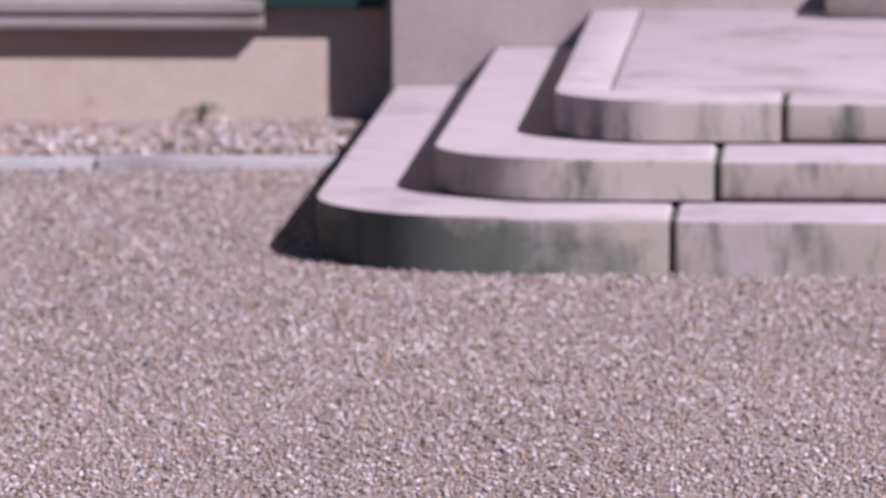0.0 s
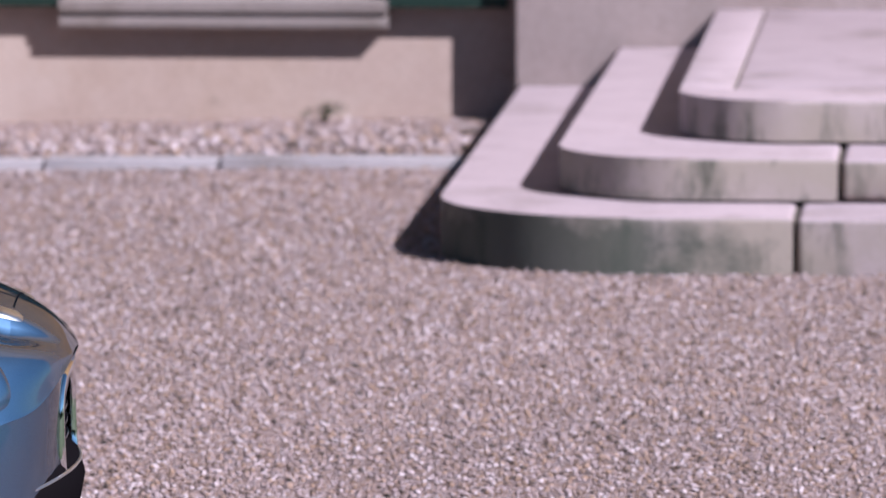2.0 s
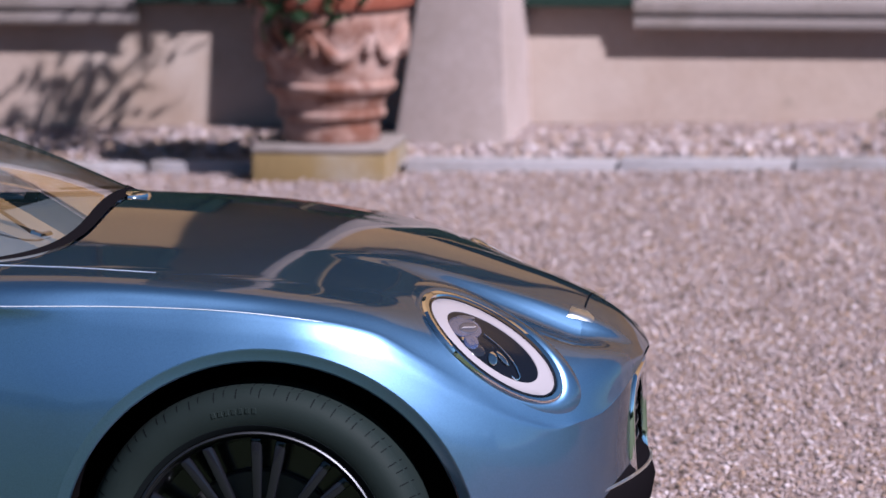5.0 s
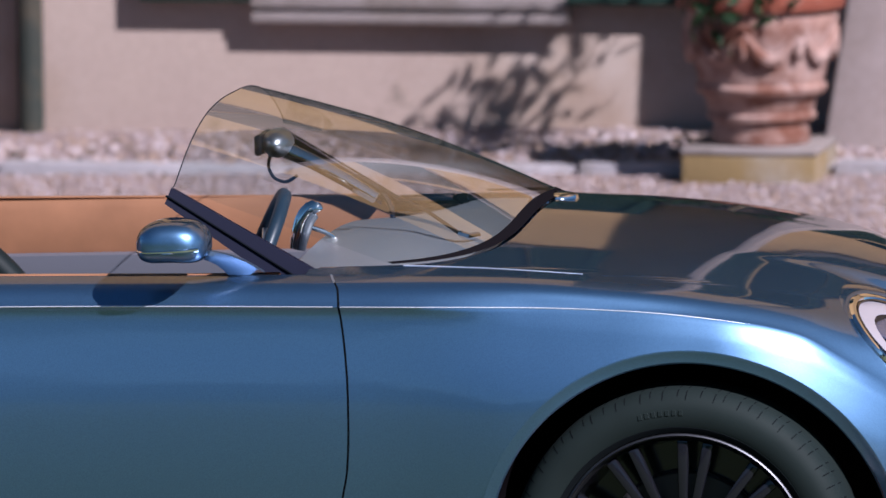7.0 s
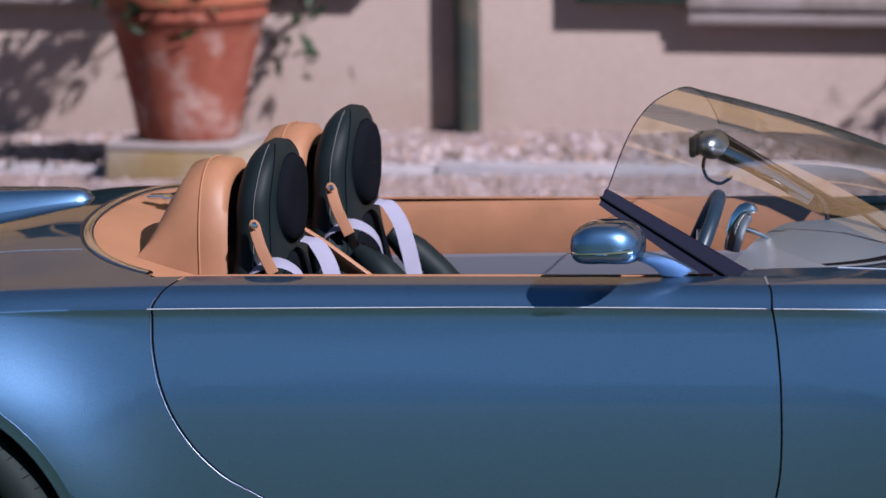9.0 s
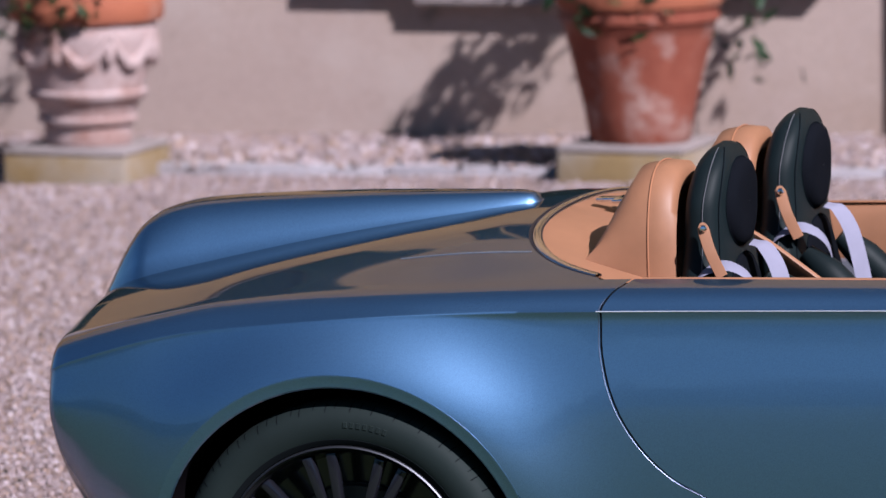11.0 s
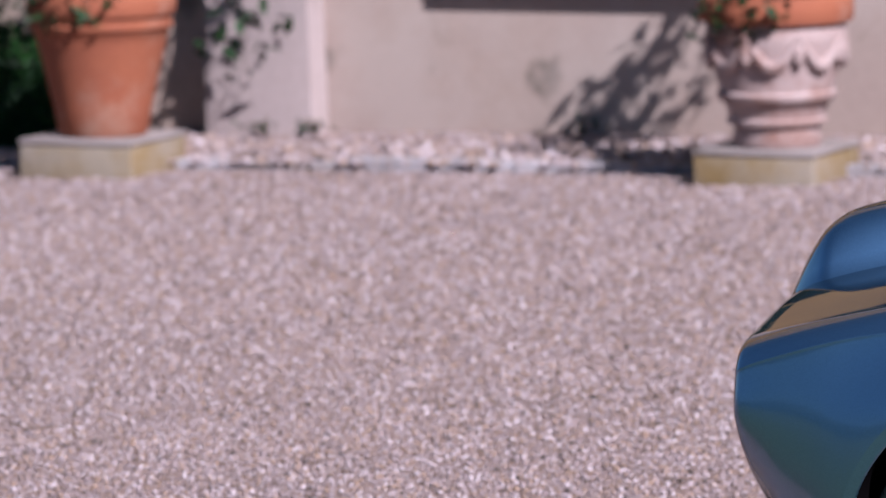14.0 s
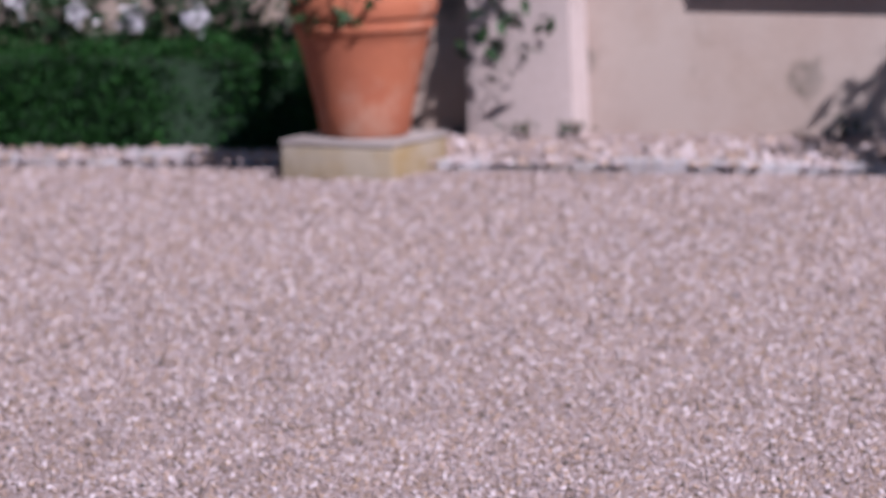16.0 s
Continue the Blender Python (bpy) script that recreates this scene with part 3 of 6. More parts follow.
def fold(x, v):
    """The bonnet's side falls to a shallow valley along the lamps."""
    s = min(1.0, max(0.0, (x - 1.22) / 0.57))
    top = 0.850 + 0.030 * s
    low = top - 0.018 - 0.020 * s
    if v <= 0.70 or v >= top:
        return 0.0
    t = (v - 0.70) / (low - 0.70) if v < low else (top - v) / (top - low)
    return fold_depth(x) * t * t * (3 - 2 * t)


def surf(x, v):
    """A point of the car's near flank and top."""
    ps = section(x)
    keen = min(1.0, max(0.0, crease_cut(x)))
    y, z = hermite(VS, [p[0] for p in ps], v, False, keen), hermite(VS, [p[1] for p in ps], v, True, keen)
    y += flare(x, z) * end_round(x) * (1 if v < 0.55 else max(0.0, (0.70 - v) / 0.15))
    back = 0.90 * max(0.0, x - 1.80) ** 2      # the nose is blunter than the curves
    return Vector((x - back, -max(y, 0.0), z - fold(x, v)))


LIP = 0.026      # width of the flat flange round the wheel arches
ARCHES = ((1.225, 0.33, 0.388 + LIP), (-1.235, 0.33, 0.382 + LIP))


def v_of_z(x, z):
    lo, hi = 0.0, 0.62
    for _ in range(22):
        m = (lo + hi) / 2
        lo, hi = (m, hi) if surf(x, m).z < z else (lo, m)
    return hi


seam_front = spline([(0.20, 0.50), (0.46, 0.551), (0.52, 0.564), (0.60, 0.570), (0.667, 0.571), (0.756, 0.566), (0.836, 0.556), (0.867, 0.550), (0.893, 0.52), (0.91, 0.48)])
seam_rear = spline([(0.20, -0.10), (0.36, -0.32), (0.474, -0.477), (0.516, -0.55), (0.584, -0.617), (0.658, -0.66), (0.726, -0.682), (0.794, -0.691), (0.853, -0.690), (0.884, -0.675), (0.91, -0.64)])
GAP = 0.0022


def stations(a, b, n, marks=()):
    """Even stations, denser near the marks."""
    out = {round(a + (b - a) * i / n, 5) for i in range(n + 1)}
    for m in marks:
        for d in (0.0006, 0.0025, 0.006, 0.012, 0.02, 0.03):
            for s in (-1, 1):
                if a < m + s * d < b:
                    out.add(round(m + s * d, 5))
    return sorted(out)


def both_sides(bm):
    """Adds the mirror image across the car's middle."""
    geo = bm.verts[:] + bm.edges[:] + bm.faces[:]
    dup = bmesh.ops.duplicate(bm, geom=geo)["geom"]
    vs = [g for g in dup if isinstance(g, bmesh.types.BMVert)]
    for v in vs:
        v.co.y = -v.co.y
    bmesh.ops.reverse_faces(bm, faces=[g for g in dup if isinstance(g, bmesh.types.BMFace)])
    bmesh.ops.remove_doubles(bm, verts=bm.verts, dist=0.0004)
    return bm


V_SH, V_TOP = 0.70, 1.0
ARCH_MARKS = [cx + s * r for cx, cz, r in ARCHES for s in (-1, 1)]


V_UP = [0.515, 0.525, 0.531, 0.537, 0.543, 0.55, 0.557, 0.565] + [0.575 + 0.125 * j / 12 for j in range(13)]


def flank_grid(bm, xs, fix=None, v1=V_SH):
    """The flank in strips: clear of the arches it reaches the sill, over them it ends at the lip."""
    cuts = [xs[0]] + sorted(m for m in ARCH_MARKS if xs[0] < m < xs[-1]) + [xs[-1]]
    for a, b in zip(cuts, cuts[1:]):
        mid = 0.5 * (a + b)
        over = [c for c in ARCHES if abs(mid - c[0]) < c[2]]
        rows = []
        for x in [a] + [q for q in xs if a + 1e-4 < q < b - 1e-4] + [b]:
            lo = v_of_z(x, over[0][1] + math.sqrt(max(0.0, over[0][2] ** 2 - (x - over[0][0]) ** 2))) if over else 0.0
            vs = [lo + (0.515 - lo) * j / 22 for j in range(22)] + V_UP
            row = []
            for v in vs:
                p = surf(x, v)
                for _ in range(3 if fix else 0):
                    p = surf(fix(x, p.z), v)
                row.append(p)
            rows.append(row)
        grid(bm, rows)
    bmesh.ops.remove_doubles(bm, verts=bm.verts, dist=0.00005)


car = thing("sports_car", pose(-0.04, 0.80, 0, 0, -CAR_PITCH, CAR_YAW), "blue metallic open two-seat roadster with tan leather parked on gravel", "car")
xs_end = [NOSE - 0.16 * (1 - math.sin(math.pi / 2 * i / 26)) for i in range(27)]
front_xs = [x for x in stations(0.56, NOSE - 0.16, 80, ARCH_MARKS)] + xs_end[1:]
rear_end = [TAIL + 0.16 * (1 - math.sin(math.pi / 2 * i / 22)) for i in range(23)][::-1]
rear_xs = rear_end + [x for x in stations(TAIL + 0.16, -0.66, 80, ARCH_MARKS)][1:]


def near_seam(seam, ref, reach, sign):
    def fix(x, z):
        k = max(0.0, 1 - sign * (x - ref) / reach)
        return x + (seam(z) + sign * GAP - ref) * k
    return fix


FLANKS = {}
for side in ("near", "far"):
    for name, xs, fix in (("front_fender", front_xs, near_seam(seam_front, 0.56, 0.27, 1)), ("rear_quarter", rear_xs, near_seam(seam_rear, -0.66, 0.20, -1))):
        bm = bmesh.new()
        flank_grid(bm, xs, fix)
        if side == "far":
            bmesh.ops.scale(bm, vec=(1, -1, 1), verts=bm.verts)
        else:
            FLANKS[name] = BVHTree.FromBMesh(bm)
        part(name, bm, paint, car, angle=60)
    bm = bmesh.new()
    rows = []
    for i in range(61):
        s = i / 60
        row = []
        for v in [0.515 * j / 28 for j in range(28)] + V_UP:
            xa, xb = -0.66, 0.55
            for _ in range(4):
                xa, xb = seam_rear(surf(xa, v).z) + GAP, seam_front(surf(xb, v).z) - GAP
            row.append(surf(xa * (1 - s) + xb * s, v))
        rows.append(row)
    grid(bm, rows)
    if side == "far":
        bmesh.ops.scale(bm, vec=(1, -1, 1), verts=bm.verts)
    else:
        FLANKS["door"] = BVHTree.FromBMesh(bm)
    door = part("door", bm, paint, car, angle=60)
    bm = bmesh.new()
    tube(bm, [(-0.63 + 0.98 * i / 20, (-0.712 if side == "near" else 0.712), z_should(-0.63 + 0.98 * i / 20) - 0.001) for i in range(21)], 0.007, 8, flat=0.5)
    part("door_cap", bm, tan_leather, door, "tan leather door cap")


# fine bright metal line on the crease, a sun glint put in as a part
for sgn in (1, -1):
    for x0, x1 in ((-0.70, 0.545), (0.56, 1.36)):
        bm = bmesh.new()
        pts = [surf(x0 + (x1 - x0) * i / 40, 0.551) for i in range(41)]
        tube(bm, [(p.x, sgn * (p.y - 0.0001), p.z) for p in pts], [0.0013 * min(1.0, 0.15 + 8 * (1 - i / 40)) if x1 > 1 else 0.0013 for i in range(41)], 8)
        part("crease_edge", bm, edge_bright, car, "painted sun glint along the flank's crease")


# dark backing behind the shut lines of the doors, and the lips of the wheel arches
for sgn in (1, -1):
    for seam in (seam_front, seam_rear):
        bm = bmesh.new()
        pts = []
        for i in range(61):
            v = 0.10 + 0.555 * i / 60
            x = seam(0.6)
            for _ in range(6):
                x = seam(surf(x, v).z)
            p = surf(x, v)
            t = max(0.0, (v - 0.55) / 0.15)
            pts.append((p.x, sgn * (p.y + 0.0036 * (1 - 0.6 * t)), p.z - 0.0036 * t))
        tube(bm, pts, 0.0036, 6)
        part("shut_line", bm, seam_dark, car, "dark gap round the door")
        if seam is seam_rear:
            bm = bmesh.new()
            tube(bm, [(x - 0.0048, y - sgn * 0.0036, z) for x, y, z in pts[:-3]], 0.0009, 6)
            part("panel_edge", bm, edge_metal, car, "fine bright edge behind the door")
    for cx, cz, r in ARCHES:
        bm = bmesh.new()
        rows, inner = [], []
        for i in range(61):
            a = math.pi * (-0.02 + 1.04 * i / 60)
            c, s = math.cos(a), math.sin(a)
            x, z = cx + r * c, cz + r * s
            y0 = surf(x, v_of_z(x, max(z, 0.22))).y
            ring = ((0.0012, y0 + 0.003), (0.0006, y0 - 0.0010), (-0.002, y0 - 0.0012), (-0.005, y0 + 0.0004), (0.003 - LIP, y0 + 0.0030), (-LIP, y0 + 0.0060))
            rows.append([(cx + (r + d) * c, sgn * y, cz + (r + d) * s) for d, y in ring])
            inner.append([(cx + (r - LIP + d) * c, sgn * y, cz + (r - LIP + d) * s) for d, y in ((0.0, y0 + 0.006), (0.001, y0 + 0.014), (0.003, y0 + 0.05), (0.004, -0.70))])
        grid(bm, rows)
        part("arch_lip", bm, paint, car, "rolled wheel arch lip")
        bm = bmesh.new()
        grid(bm, inner)
        part("arch_return", bm, liner, car, "black inner edge of the wheel arch")
        bm = bmesh.new()
        rows = []
        for i in range(31):
            a = math.pi * (-0.1 + 1.2 * i / 30)
            x, z = cx + (r - LIP + 0.005) * math.cos(a), cz + (r - LIP + 0.005) * math.sin(a)
            rows.append([(x, sgn * -0.74, z), (x, sgn * -0.45, z), (cx, sgn * -0.45, cz)])
        grid(bm, rows)
        part("arch_liner", bm, liner, car, "black wheel arch liner")

# bonnet, front panel and boot lid
BONNET_TIP = 1.812


def screen_base(y):
    """Where the windscreen meets the bonnet: its x, for a y across the car."""
    k = min(1.0, abs(y) / 0.668)
    return 0.47 + 0.375 * (1 - k ** 5.0) ** (1 / 3.5)


def top_grid(bm, x0, x1, nx, nv=40, v0=V_SH):
    rows = []
    for i in range(nx + 1):
        s = i / nx
        row = []
        for j in range(nv + 1):
            v = v0 + (1 - v0) * j / nv
            x = 0.5 * (x0(0.4) + x1(0.4))
            for _ in range(4):
                y = surf(x, v).y
                x = x0(y) * (1 - s) + x1(y) * s
            row.append(surf(x, v))
        rows.append(row)
    return grid(bm, rows)


bm = bmesh.new()
top_grid(bm, lambda y: screen_base(y) + 0.004, lambda y: BONNET_TIP, 70)
both_sides(bm)
BONNET_TREE = BVHTree.FromBMesh(bm)
bonnet = part("bonnet", bm, paint, car, angle=60)
bm = bmesh.new()
rows = []
for x in [BONNET_TIP + 0.0002] + [q for q in xs_end if q > BONNET_TIP + 0.006]:
    rows.append([surf(x, V_SH + (1 - V_SH) * j / 30) for j in range(31)])
grid(bm, rows)
both_sides(bm)
NOSE_TREE = BVHTree.FromBMesh(bm)
part("nose_panel", bm, paint, car, angle=60)
bm = bmesh.new()
tube(bm, [(surf(BONNET_TIP + 0.0004, V_SH + (1 - V_SH) * j / 30) - Vector((0, 0, 0.0012))) for j in range(22, 31)], 0.0026, 6)
both_sides(bm)
part("shut_line", bm, seam_dark, car, "dark gap in front of the bonnet")


bm = bmesh.new()
tube(bm, [surf(0.66 + 0.36 * i / 16, 0.735 - 0.018 * i / 16) + Vector((0, 0, 0.0002)) for i in range(17)], [0.0020 * (1 - 0.7 * i / 16) for i in range(17)], 6)
part("bonnet_seam", bm, edge_bright, car, "fine bright edge beside the windscreen")


def deck_front(y):
    """The rear edge of the leather tonneau, across the car."""
    k = min(1.0, abs(y) / 0.712)
    return -0.968 + 0.06 * k ** 2 + 0.19 * k ** 6


bm = bmesh.new()
rows = []
for i in range(61):
    s = i / 60
    row = []
    for j in range(41):
        v = V_SH + (1 - V_SH) * j / 40
        x = -1.2
        for _ in range(4):
            x = deck_front(surf(x, v).y)
        e = 1 - (1 - s) ** 2
        row.append(surf(TAIL * (1 - e) + x * e if s < 1 else x, v))
    rows.append(row)
grid(bm, rows)
both_sides(bm)
boot = part("boot_deck", bm, paint, car, angle=60)

# seams of the boot lid
for sgn in (1, -1):
    bm = bmesh.new()
    pts = [surf(-1.17 + 0.27 * i / 20, 0.781 + 0.006 * i / 20) for i in range(21)]
    tube(bm, [(p.x, sgn * p.y, p.z - 0.0005) for p in pts], 0.0022, 6)
    part("deck_seam", bm, brushed, boot, "fine bright seam of the boot lid")

# the dorsal fin on the boot
fin_top = spline([(-1.965, 0.815), (-1.937, 0.872), (-1.91, 0.918), (-1.877, 0.957), (-1.825, 0.987), (-1.749, 1.002), (-1.60, 1.010), (-1.35, 1.014), (-1.10, 1.012), (-1.045, 1.009), (-1.027, 1.003), (-1.018, 0.985), (-1.0, 0.96)])
bm = bmesh.new()
rows = []
for i in range(71):
    s = i / 70
    x = -1.963 + 0.945 * s
    zt = fin_top(x)
    zb = z_centre(x) - 0.012
    w = 0.036 + 0.165 * (1 - s) ** 0.7 * min(1, 6 * s + 0.35)
    row = []
    for j in range(25):
        a = -1 + 2 * j / 24
        k = abs(a)
        h = (1 - min(1.0, k / 0.82) ** 3.2) ** 0.8 if k < 0.82 else 0.0
        drop = 0.012 * max(0.0, (k - 0.82) / 0.18)
        row.append((x, a * w * 1.15, zb + max(0.0, zt - zb) * h - drop))
    rows.append(row)
grid(bm, rows)
part("dorsal_fin", bm, paint, boot, "raised blue fin along the boot lid", angle=60)

# ---- wheels ----
rubber_dark = mat("groove_rubber", (0.006, 0.007, 0.008), 0.8, Specular_IOR_Level=0.0)
rim_metal = mat("rim_metal", (0.085, 0.085, 0.095), 0.48, 1.0)

def road_wheel(x):
    """A wheel at the origin, its outer face towards -y: tyre, rim with a bright lip and thin black spokes."""
    wheel = new("wheel")
    wheel.parent = car
    bm = bmesh.new()
    prof = [(0.232, 0.10), (0.250, 0.008), (0.256, 0.001), (0.266, -0.006), (0.285, -0.012), (0.303, -0.013), (0.318, -0.008), (0.328, 0.000), (0.335, 0.010), (0.3400, 0.024), (0.3405, 0.05), (0.341, 0.10), (0.3405, 0.16), (0.328, 0.20), (0.25, 0.20)]
    lathe(bm, prof, n=96, axis="y")
    tread = bm.copy()
    tyre = part("tyre", bm, rubber, wheel, "black low-profile tyre with a fine tread")
    for j in range(7):
        bm = bmesh.new()
        box(bm, -0.0045, 0.0045, -0.0138, -0.010, 0.290, 0.302, 0.001, 1)
        bmesh.ops.transform(bm, matrix=Matrix.Rotation(radians(-22 + 2.6 * j), 4, "Y"), verts=bm.verts)
        part("letter_bar", bm, rubber, tyre, "raised lettering bar on the sidewall", smooth=False)
    bm = bmesh.new()
    skin = BVHTree.FromBMesh(tread)
    for i in range(84):
        a = 2 * math.pi * (i + 0.16 * math.sin(i * 2.4)) / 84
        long = i % 2
        rows = []
        for j in range(7):
            t = j / 6
            zr = 0.326 - 0.006 * long + (0.0165 + 0.006 * long) * t if j < 5 else 0.3415
            y = None
            way, frm = (Vector((0, 1, 0)), Vector((0, -0.2, zr))) if j < 5 else (Vector((0, 0, -1)), Vector((0, 0.03 + 0.03 * (j - 5), 0.5)))
            hit = skin.ray_cast(frm, way)[0] or Vector((0, 0.0, zr))
            n = Vector((0, -0.7, 0.7)) if j > 1 else Vector((0, -1, 0.2))
            p = hit + n * 0.0004
            bend = 0.10 * (hit.y + 0.012)
            wd = 0.0011 * (0.4 if j == 0 else 1.0)
            rows.append([(p.x + bend - wd, p.y, p.z), (p.x + bend + wd, p.y, p.z)])
        n0 = len(bm.verts)
        grid(bm, rows)
        bm.verts.ensure_lookup_table()
        m = Matrix.Rotation(a, 4, "Y")
        for v in bm.verts[n0:]:
            v.co = m @ v.co
    part("tread_groove", bm, rubber_dark, tyre, "narrow tread grooves", smooth=False)
    bm = bmesh.new()
    lathe(bm, [(0.2515, 0.012), (0.2545, 0.0), (0.2535, -0.006), (0.2508, -0.008), (0.2485, -0.004), (0.2475, 0.006), (0.240, 0.012)], n=96, axis="y")
    part("rim_lip", bm, rim_metal, wheel, "polished bright rim lip")
    bm = bmesh.new()
    lathe(bm, [(0.2545, 0.004), (0.256, -0.001), (0.2645, -0.0065), (0.267, -0.0075), (0.268, -0.005)], n=96, axis="y")
    part("bead_flange", bm, rubber_dark, wheel, "black flange between tyre and rim lip")
    bm = bmesh.new()
    lathe(bm, [(0.242, 0.004), (0.236, 0.03), (0.225, 0.10), (0.0, 0.10)], n=64, axis="y")
    part("rim_barrel", bm, gloss_black, wheel, "black rim barrel")
    bm = bmesh.new()
    lathe(bm, [(0.0, 0.075), (0.165, 0.075), (0.17, 0.08), (0.17, 0.095)], n=64, axis="y")
    part("brake_disc", bm, mat("brake_disc", (0.03, 0.028, 0.03), 0.5, 0.5), wheel, "dark brake disc behind the spokes")
    bm = bmesh.new()
    lathe(bm, [(0.0, 0.012), (0.030, 0.012), (0.040, 0.020), (0.062, 0.03), (0.068, 0.05)], n=40, axis="y")
    part("hub", bm, gloss_black, wheel, "black hub cap")
    bm = bmesh.new()
    box(bm, -0.0085, 0.0085, 0.004, 0.03, 0.05, 0.240, 0.004)
    for v in bm.verts:
        v.co.y += 0.020 * (0.24 - v.co.z) / 0.19 * (1 if v.co.z < 0.12 else 0.4)
        v.co.x *= 0.8 + 0.5 * (v.co.z - 0.05) / 0.19
    spoke = mesh_of("spoke", bm, gloss_black)
    for i in range(10):
        for d in (-0.105, 0.105):
            ob = new("spoke", spoke)
            ob.parent = wheel
            ob.matrix_basis = Matrix.Rotation(2 * math.pi * i / 10 + d, 4, "Y")
    for i in range(5):
        bm = bmesh.new()
        a = 2 * math.pi * (i + 0.5) / 5
        lathe(bm, [(0.0, -0.002), (0.007, -0.002), (0.008, 0.006)], (0.049 * math.sin(a), 0.018, 0.049 * math.cos(a)), 12, "y")
        part("wheel_bolt", bm, chrome, wheel, "small bright wheel bolt")
    return wheel


WHEEL_R = 0.330
first_wheel = road_wheel(FX)
first_wheel.matrix_basis = pose(FX, -0.855, WHEEL_R, 0, 8, 0)
for x, y, turn, spin in ((RX, -0.885, 0, 25), (FX, 0.855, 180, 0), (RX, 0.885, 180, 40)):
    size = 1.035 if x == RX else 1.0      # the rear wheels are a little larger
    copy_thing(first_wheel, pose(x, y, WHEEL_R, 0, 0, turn) @ pose(0, 0, 0, 0, spin, 0) @ Matrix.Scale(size, 4))


# ---- headlamps, indicators, grille and lower lip ----
lens_blue = mat("lens_blue", (0.24, 0.27, 0.48), 0.26, 0.9)
bowl_black = mat("bowl_black", (0.005, 0.006, 0.010), 0.22, Specular_IOR_Level=0.12)
lens_dark = mat("lens_dark", (0.012, 0.013, 0.02), 0.25)
lens_bright = mat("lens_bright", (0.75, 0.72, 0.70), 0.12, 1.0)
lens_grey = mat("lens_grey", (0.22, 0.21, 0.27), 0.38, 0.9)
LC, LA = Vector((1.683, -0.70, 0.717)), radians(-36.9)
LAMP_WAY = Vector((-0.137, 0.983, -0.118)).normalized()
NOSE_TREES = [FLANKS["front_fender"], BONNET_TREE, NOSE_TREE]
E1, E2 = Vector((math.cos(LA), 0, math.sin(LA))), Vector((-math.sin(LA), 0, math.cos(LA)))


def on_nose(q, out):
    best = None
    for tree in NOSE_TREES:
        hit = tree.ray_cast(q - LAMP_WAY * 0.6, LAMP_WAY)
        if hit[0] is not None and (best is None or hit[3] < best[3]):
            best = hit
    if best is None:
        near = sorted((t.find_nearest(q) for t in NOSE_TREES), key=lambda h: h[3])
        best = near[0]
    n = best[1] if best[1].dot(LAMP_WAY) < 0 else -best[1]
    return best[0] + n * out, n


def lamp_point(k, a, out):
    """A point of the headlamp's outline, scaled by k and lying on the nose."""
    return on_nose(LC + E1 * (0.1625 * k * math.cos(a)) + E2 * (0.062 * (k if k > 0.9 else k * 0.93) * math.sin(a) * (1 + 0.06 * math.cos(a))), out)[0]


def lamp_ring(name, rings, material, parent, label, sgn):
    bm = bmesh.new()
    rows = [[lamp_point(k, 2 * math.pi * i / 64, out) for i in range(65)] for k, out in rings]
    for row in rows:
        row[-1] = row[0]
    grid(bm, rows)
    bmesh.ops.remove_doubles(bm, verts=bm.verts, dist=1e-5)
    if sgn < 0:
        bmesh.ops.scale(bm, vec=(1, -1, 1), verts=bm.verts)
    return part(name, bm, material, parent, label)


